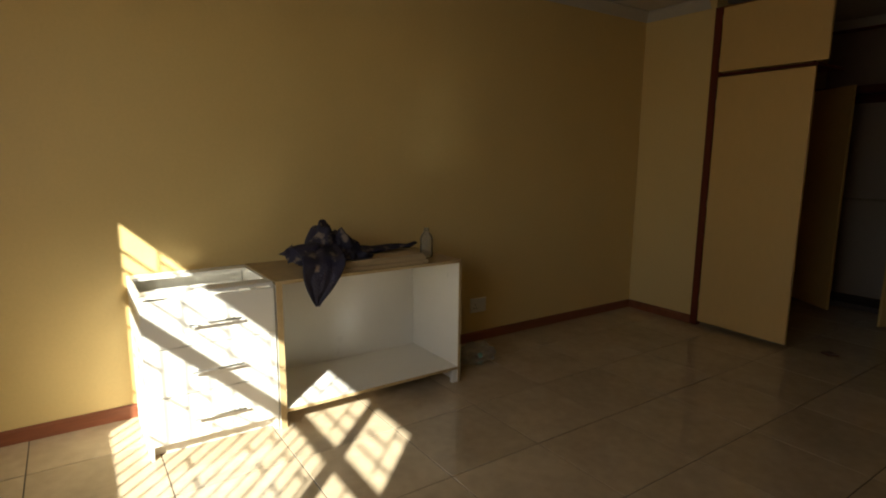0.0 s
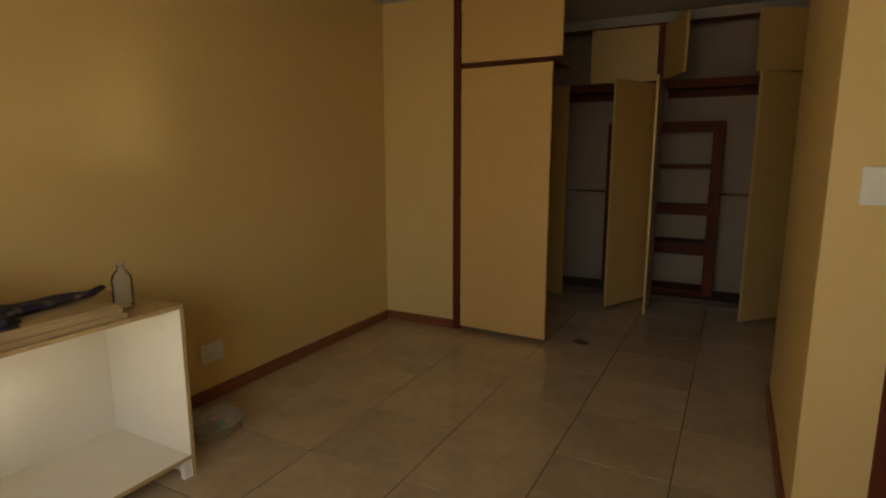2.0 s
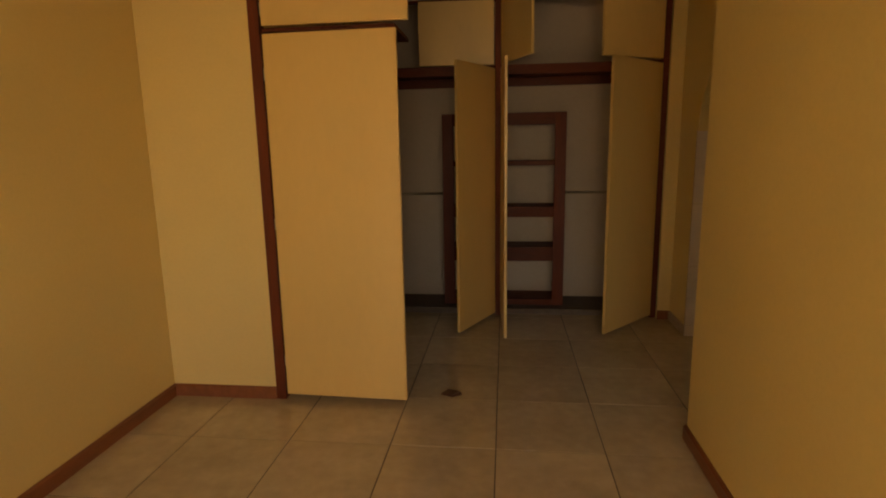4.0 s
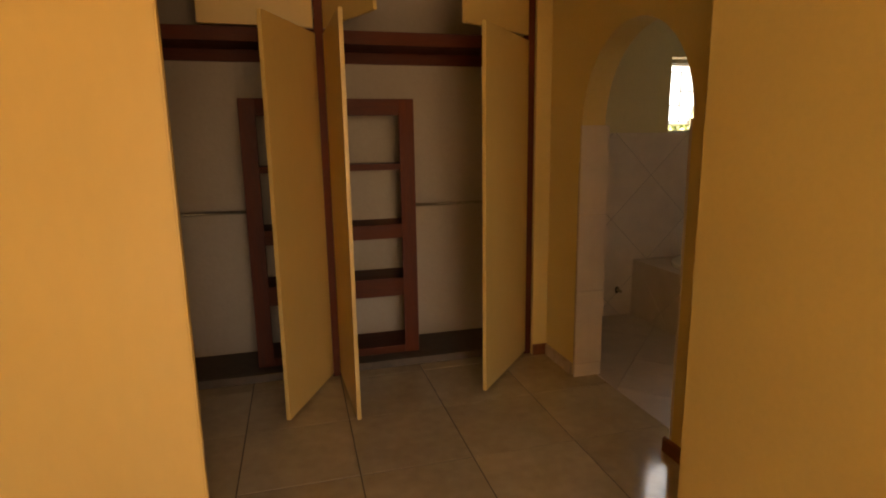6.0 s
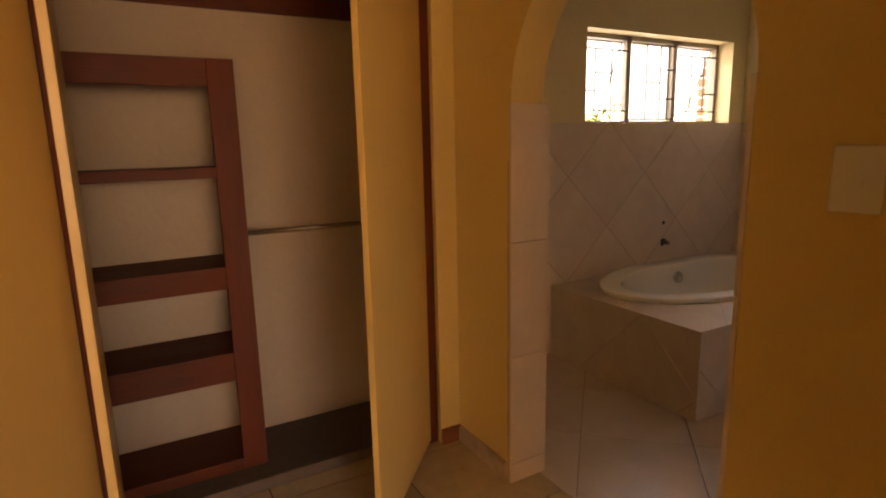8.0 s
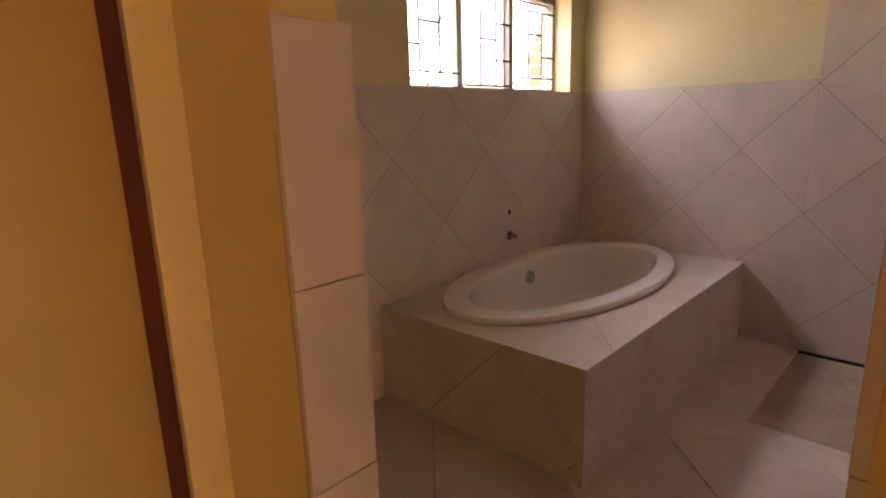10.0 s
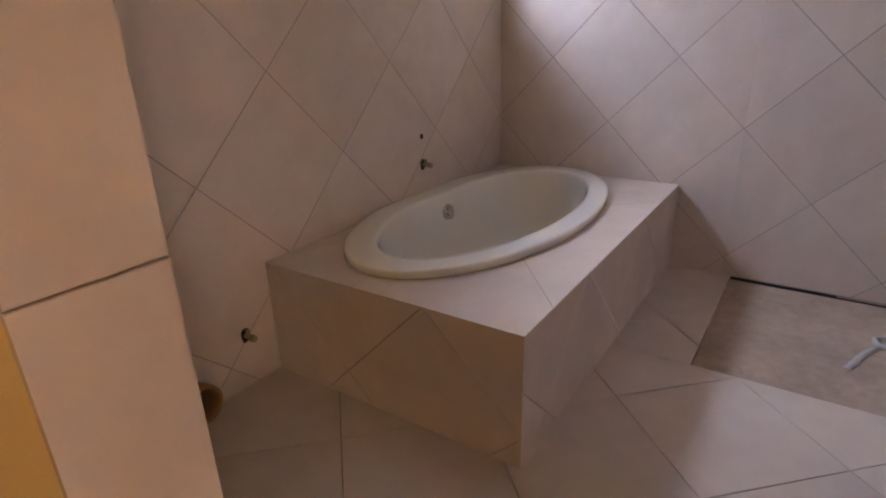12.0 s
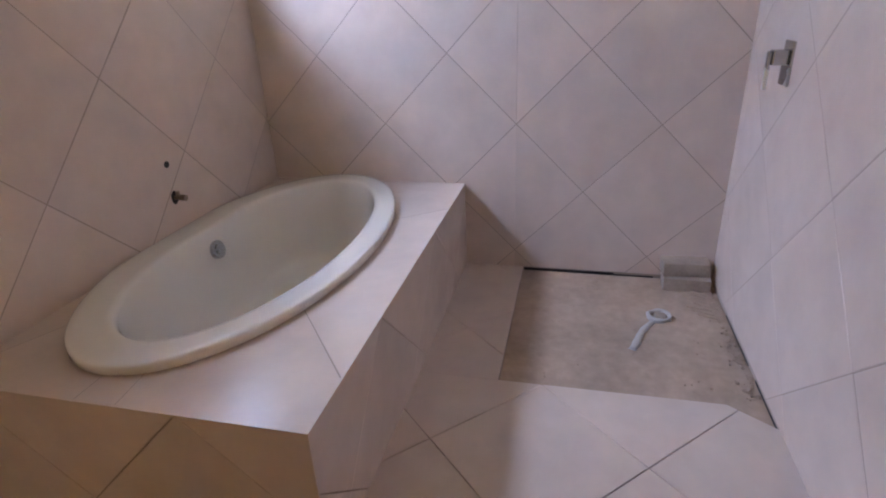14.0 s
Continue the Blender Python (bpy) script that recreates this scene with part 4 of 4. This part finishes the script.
def shower_drain():
    cx, cy, z = 5.848, 4.216, -0.0215
    d = thing("shower_drain", (cx, cy, z), "white drain stub wrapped in tape on the bare concrete", "drain")
    bm = bmesh.new()
    lathe(bm, [(0.055, 0.0), (0.056, 0.012), (0.05, 0.02), (0.042, 0.02), (0.038, 0.012), (0.036, 0.004)], (cx, cy, z), 30)
    for v in bm.verts:
        v.co += Vector((1, 1, 0.3)) * 0.008 * noise.noise(v.co * 30)
    part("collar", bm, M_PLASTER, d, "", True)
    c = bmesh.new()
    lathe(c, [(0.026, 0.002), (0.027, 0.012), (0.018, 0.016), (0.012, 0.008), (0.0, 0.006)], (cx + 0.004, cy - 0.004, z), 20)
    for v in c.verts:
        v.co += Vector((1, 1, 0.3)) * 0.008 * noise.noise(v.co * 40)
    part("plug", c, M_BRICK, d, "dusty cement-smeared plug", True)
    t = bmesh.new()
    n = 16
    rows = []
    for k in range(n + 1):
        u = k / n
        mid = Vector((cx - 0.05 - 0.235 * u, cy + 0.035 + 0.115 * u + 0.01 * math.sin(u * 5), z))
        w = 0.014 + 0.006 * noise.noise(Vector((u * 6, 2, 0))) + 0.004 * u
        hgt = 0.01 + 0.005 * noise.noise(Vector((u * 9, 5, 0)))
        side = Vector((0.44, 0.9, 0)) * w
        rows.append([t.verts.new(mid - side), t.verts.new(mid - side * 0.5 + Vector((0, 0, hgt))), t.verts.new(mid + side * 0.6 + Vector((0, 0, hgt * 0.8))), t.verts.new(mid + side)])
    for p, q in zip(rows, rows[1:]):
        for i in range(3):
            t.faces.new((p[i], p[i + 1], q[i + 1], q[i]))
    t.faces.new(rows[0])
    t.faces.new(rows[-1])
    part("tape_strip", t, M_PLASTER, d, "torn strip of white tape", True)


shower_drain()


def rubble():
    rnd = random.Random(5)
    bm = bmesh.new()
    for _ in range(260):
        if rnd.random() < 0.6:
            x, y = rnd.uniform(5.3, 6.22), 3.93 + abs(rnd.gauss(0, 0.025))
        else:
            x, y = rnd.uniform(5.3, 6.2), rnd.uniform(3.96, 4.8)
        r = rnd.uniform(0.002, 0.009) if y < 4 else rnd.uniform(0.001, 0.005)
        m = Matrix.Translation((x, y, -0.021 + r * 0.4)) @ Euler((rnd.random() * 6, rnd.random() * 6, rnd.random() * 6)).to_matrix().to_4x4()
        bmesh.ops.create_icosphere(bm, subdivisions=1, radius=r, matrix=m)
    for k in range(9):   # ridges of old tile cement
        y = 3.93 + 0.02 * (k % 3)
        rod(bm, (5.86 + 0.035 * k, 3.93 + 0.01 * (k % 2), -0.02), (5.9 + 0.035 * k, 4.04 + 0.02 * (k % 3), -0.017), 0.008, 6)
    tagged(new("rubble", mesh_of("rubble", bm, M_CONC)), "crumbs of mortar and dust on the bare concrete", "rubble", kind="stuff")


rubble()


def open_joints():
    """Dark gaps where the wall tiles stop short of the bare concrete."""
    for lo, hi in (((X_B - 0.0015, 4.40, -0.02), (X_B + 0.0005, 4.872, -0.004)), ((X_B - 0.001, 4.2, -0.02), (X_B + 0.0005, 4.40, -0.012)), ((5.12, Y_B0 - 0.0005, -0.02), (5.42, Y_B0 + 0.0015, -0.012)), ((5.52, Y_B0 - 0.0005, -0.02), (5.9, Y_B0 + 0.0015, -0.014))):
        ob = new("open_joint", mesh_of("open_joint", boxes((lo, hi)), M_BLACK))
        ob.parent = floor_bath
        ob.matrix_parent_inverse = floor_bath.matrix_basis.inverted()


open_joints()

# ---------------- outside ----------------
ground = structure("ground", boxes(((-60, 6.5, -0.4), (60, 80, -0.3)), ((-60, -80, -0.4), (60, -1.46, -0.3)), ((6.45, -1.46, -0.4), (60, 6.5, -0.3)), ((-60, -1.46, -0.4), (-0.2, 6.5, -0.3))),
                   M_GROUND, "dry garden ground round the house", "ground")
structure("backdrop", boxes(((-6, 12.0, -0.3), (24, 12.2, 1.5))), M_BOUND, "pale garden wall beyond the bathroom window", "garden wall")


def brick_pier():
    p = thing("brick_pier", (6.6, 6.9, -0.3), "red face-brick pier outside the bathroom window", "brick pier")
    bm = boxes(((6.66, 6.62, -0.3), (6.98, 6.98, 2.5)))
    part("core", bm, M_BOUND, p)
    me = mesh_of("brick", boxes(((-0.175, -0.185, 0), (0.175, 0.185, 0.07)), bevel=0.004), M_REDBRICK)
    for k in range(32):
        b = new("brick", me)
        b.parent = p
        b.matrix_parent_inverse = p.matrix_basis.inverted()
        b.location = (6.82 + 0.004 * (k % 3), 6.8, -0.3 + k * 0.085)


brick_pier()


def shrub(x, y, s, seed):
    rnd = random.Random(seed)
    t = thing("shrub", (x, y, -0.3), "leafy green shrub in the garden", "shrub")
    tr = bmesh.new()
    tips = []
    for k in range(7):
        a = k * 0.9 + rnd.random()
        tip = Vector((x + math.cos(a) * 0.6 * s, y + math.sin(a) * 0.6 * s, -0.3 + s * rnd.uniform(1.4, 2.3)))
        base = Vector((x, y, -0.3))
        bmesh.ops.create_cone(tr, cap_ends=True, segments=7, radius1=0.04 * s, radius2=0.012 * s, depth=(tip - base).length,
                              matrix=Matrix.Translation((tip + base) / 2) @ (tip - base).to_track_quat("Z", "Y").to_matrix().to_4x4())
        tips.append(tip)
    part("trunk", tr, M_BARK, t)
    vs, fs = [], []
    for _ in range(1500):
        c = rnd.choice(tips) + Vector((rnd.gauss(0, 0.3), rnd.gauss(0, 0.3), rnd.gauss(-0.1, 0.35))) * s
        e = Euler((rnd.random() * 6, rnd.random() * 6, rnd.random() * 6)).to_matrix()
        w = 0.05 * s
        i = len(vs)
        vs += [c + e @ Vector(q) for q in ((-w, 0, 0), (0, -w * 0.5, 0.01), (w, 0, 0), (0, w * 0.5, 0.01))]
        fs.append((i, i + 1, i + 2, i + 3))
    me = bpy.data.meshes.new("crown")
    me.from_pydata(vs, [], fs)
    me.materials.append(M_LEAF)
    ob = new("crown", me)
    ob.parent = t
    ob.matrix_parent_inverse = t.matrix_basis.inverted()


shrub(6.1, 9.6, 1.0, 3)
shrub(7.6, 10.2, 1.1, 4)

# ---------------- tiles, last ----------------
S, GAP = 0.518, 0.005
for i in range(-2, 10):
    for j in range(-10, 8):
        a, b = 0.369 + i * S, 3.045 + j * S
        p = [(a + GAP / 2, b + GAP / 2), (a + S - GAP / 2, b + GAP / 2), (a + S - GAP / 2, b + S - GAP / 2), (a + GAP / 2, b + S - GAP / 2)]
        mid = b + S / 2
        p = rect_clip(p, -0.03, 4.63 if mid < 2.4 else 3.46, -1.3, Y_FRONT + 0.02)
        if len(p) > 2 and area(p) > 1e-3:
            tile_piece(floor, p, lambda u, v, h: (u, v, -0.006 + h), 0.006, M_TILE)

pit = [((-1, 0, -5.24), (1, 0, 9), (0, -1, -3.7), (0, 1, 4.875)), ((1, 0, 5.24), (0, -1, -3.7), (-0.26, 0.19, -0.26 * 5.05 + 0.19 * 3.8))]
for p in diamonds(4.887, 5.06, 0.3515, 0.0028, 3.463, X_B + 0.005, Y_B0 - 0.005, Y_B1 + 0.005):
    for q in subtract(subtract([p], pit[0]), pit[1]):
        tile_piece(floor_bath, q, lambda u, v, h: (u, v, -0.021 + h), 0.021, M_BTILE)

for p in diamonds(4.5, 1.15, 0.346, 0.003, X_ARCH1, X_B, 0.0, 1.483):
    tile_piece(wall_bath_window, p, lambda u, v, h: (u, Y_B1 + 0.009 - h, v), 0.009, M_BTILE)
for lo, hi, top in ((Y_B0, 4.924, H - 0.25), (4.924, Y_B1, 1.483)):
    for p in diamonds(4.924, 0.778, 0.34, 0.003, lo, hi, 0.0, top):
        tile_piece(wall_bath_side, p, lambda u, v, h: (X_B + 0.009 - h, u, v), 0.009, M_BTILE)
for p in diamonds(5.19, 0.79, 0.343, 0.003, X_ARCH1, X_B, 0.0, H - 0.25):
    tile_piece(wall_shower, p, lambda u, v, h: (u, Y_B0 - 0.009 + h, v), 0.009, M_BTILE)
# backing of grout behind the wall tiles
structure("wall_grout", boxes(((X_ARCH1, Y_B1 + 0.001, -0.021), (X_B + 0.001, Y_B1 + 0.01, 1.482)), ((X_B + 0.001, 4.925, -0.021), (X_B + 0.01, Y_B1 + 0.001, 1.482)),
          ((X_B + 0.001, Y_B0, -0.021), (X_B + 0.01, 4.924, H - 0.252)), ((X_ARCH1, Y_B0 - 0.01, -0.021), (X_B + 0.001, Y_B0 - 0.001, H - 0.252))), M_BGROUT, "grey grout bed behind the wall tiles", "grout")

for z0, z1 in ((0.0, 0.08), (0.083, 0.538), (0.541, 0.998), (1.001, 1.512)):
    tile_piece(wall_arch, [(X_ARCH0 - 0.009, z0), (X_ARCH1 + 0.024, z0), (X_ARCH1 + 0.024, z1), (X_ARCH0 - 0.009, z1)], lambda u, v, h: (u, 5.272 - h, v), 0.014, M_BTILE)
    tile_piece(wall_arch, [(X_ARCH0 - 0.002, z0), (X_ARCH1 + 0.012, z0), (X_ARCH1 + 0.012, z1), (X_ARCH0 - 0.002, z1)], lambda u, v, h: (u, 4.36 + h, v), 0.014, M_BTILE)



def mortar_edge():
    """Rough grey mortar left beside the jamb tiles."""
    bm = bmesh.new()
    n = 60
    rows = []
    for k in range(n + 1):
        z = 0.005 + 1.3 * k / n
        w = 0.02 + 0.012 * noise.noise(Vector((0, 0, z * 9))) + 0.006 * noise.noise(Vector((3, 0, z * 40)))
        rows.append([bm.verts.new((x, y, z)) for x, y in ((X_ARCH0 - 0.0005, 5.273), (X_ARCH0 - 0.006, 5.273), (X_ARCH0 - 0.005, 5.273 + w * 0.7), (X_ARCH0 - 0.0005, 5.273 + w))])
    for p, q in zip(rows, rows[1:]):
        for i in range(3):
            bm.faces.new((p[i], p[i + 1], q[i + 1], q[i]))
    ob = new("mortar_edge", mesh_of("mortar_edge", bm, M_CONC))
    ob.parent = wall_arch


mortar_edge()
# surround of the bath: front, end and top
for p in diamonds(4.887, 0.465, 0.3515, 0.003, PLX, X_B, 0.0, PLZ - 0.002):
    tile_piece(plinth, p, lambda u, v, h: (u - 5.3, PLY + 0.009 - h - 5.73, v), 0.009, M_BTILE)
for p in diamonds(5.54, 0.465, 0.3515, 0.003, PLY + 0.002, Y_B1, 0.0, PLZ - 0.002):
    tile_piece(plinth, p, lambda u, v, h: (PLX + 0.009 - h - 5.3, u - 5.73, v), 0.009, M_BTILE)


def top_tiles():
    """Top of the surround, cut round the tub, in a few large pieces."""
    n = 72
    cuts = [-math.pi, -2.9, -2.13, -1.2, -0.3, 0.6, 1.57, 2.4, math.pi]
    for a0, a1 in zip(cuts, cuts[1:]):
        bm = bmesh.new()
        m = 14
        ins, outs = [], []
        for k in range(m + 1):
            a = a0 + 0.002 + (a1 - a0 - 0.004) * k / m
            hx, hy = ring_pts(a / (2 * math.pi), 1, 0.025)
            dx, dy = hx - TC[0], hy - TC[1]
            s = min(((X_B if dx > 0 else PLX) - TC[0]) / dx if abs(dx) > 1e-6 else 1e9, ((Y_B1 if dy > 0 else PLY) - TC[1]) / dy if abs(dy) > 1e-6 else 1e9)
            ins.append((hx, hy))
            outs.append((TC[0] + dx * s, TC[1] + dy * s))
        corners = []
        for k in range(m):
            (ax, ay), (bx, by) = outs[k], outs[k + 1]
            if abs(ax - bx) > 1e-4 and abs(ay - by) > 1e-4:
                corners.append((k, (PLX if min(ax, bx) < PLX + 1e-3 else X_B, PLY if min(ay, by) < PLY + 1e-3 else Y_B1)))
        def v3(p, z):
            return bm.verts.new((p[0] - 5.3, p[1] - 5.73, z))
        it, ot = [v3(p, PLZ) for p in ins], [v3(p, PLZ) for p in outs]
        ol = [v3(p, PLZ - 0.009) for p in outs]
        for k in range(m):
            cor = [c for kk, c in corners if kk == k]
            if cor:
                ct, cl = v3(cor[0], PLZ), v3(cor[0], PLZ - 0.009)
                bm.faces.new((it[k], it[k + 1], ot[k + 1], ct, ot[k]))
                bm.faces.new((ot[k], ct, cl, ol[k]))
                bm.faces.new((ct, ot[k + 1], ol[k + 1], cl))
            else:
                bm.faces.new((it[k], it[k + 1], ot[k + 1], ot[k]))
                bm.faces.new((ot[k], ot[k + 1], ol[k + 1], ol[k]))
        ob = new("tile", mesh_of("tile", bm, M_BTILE))
        ob.parent = plinth


top_tiles()
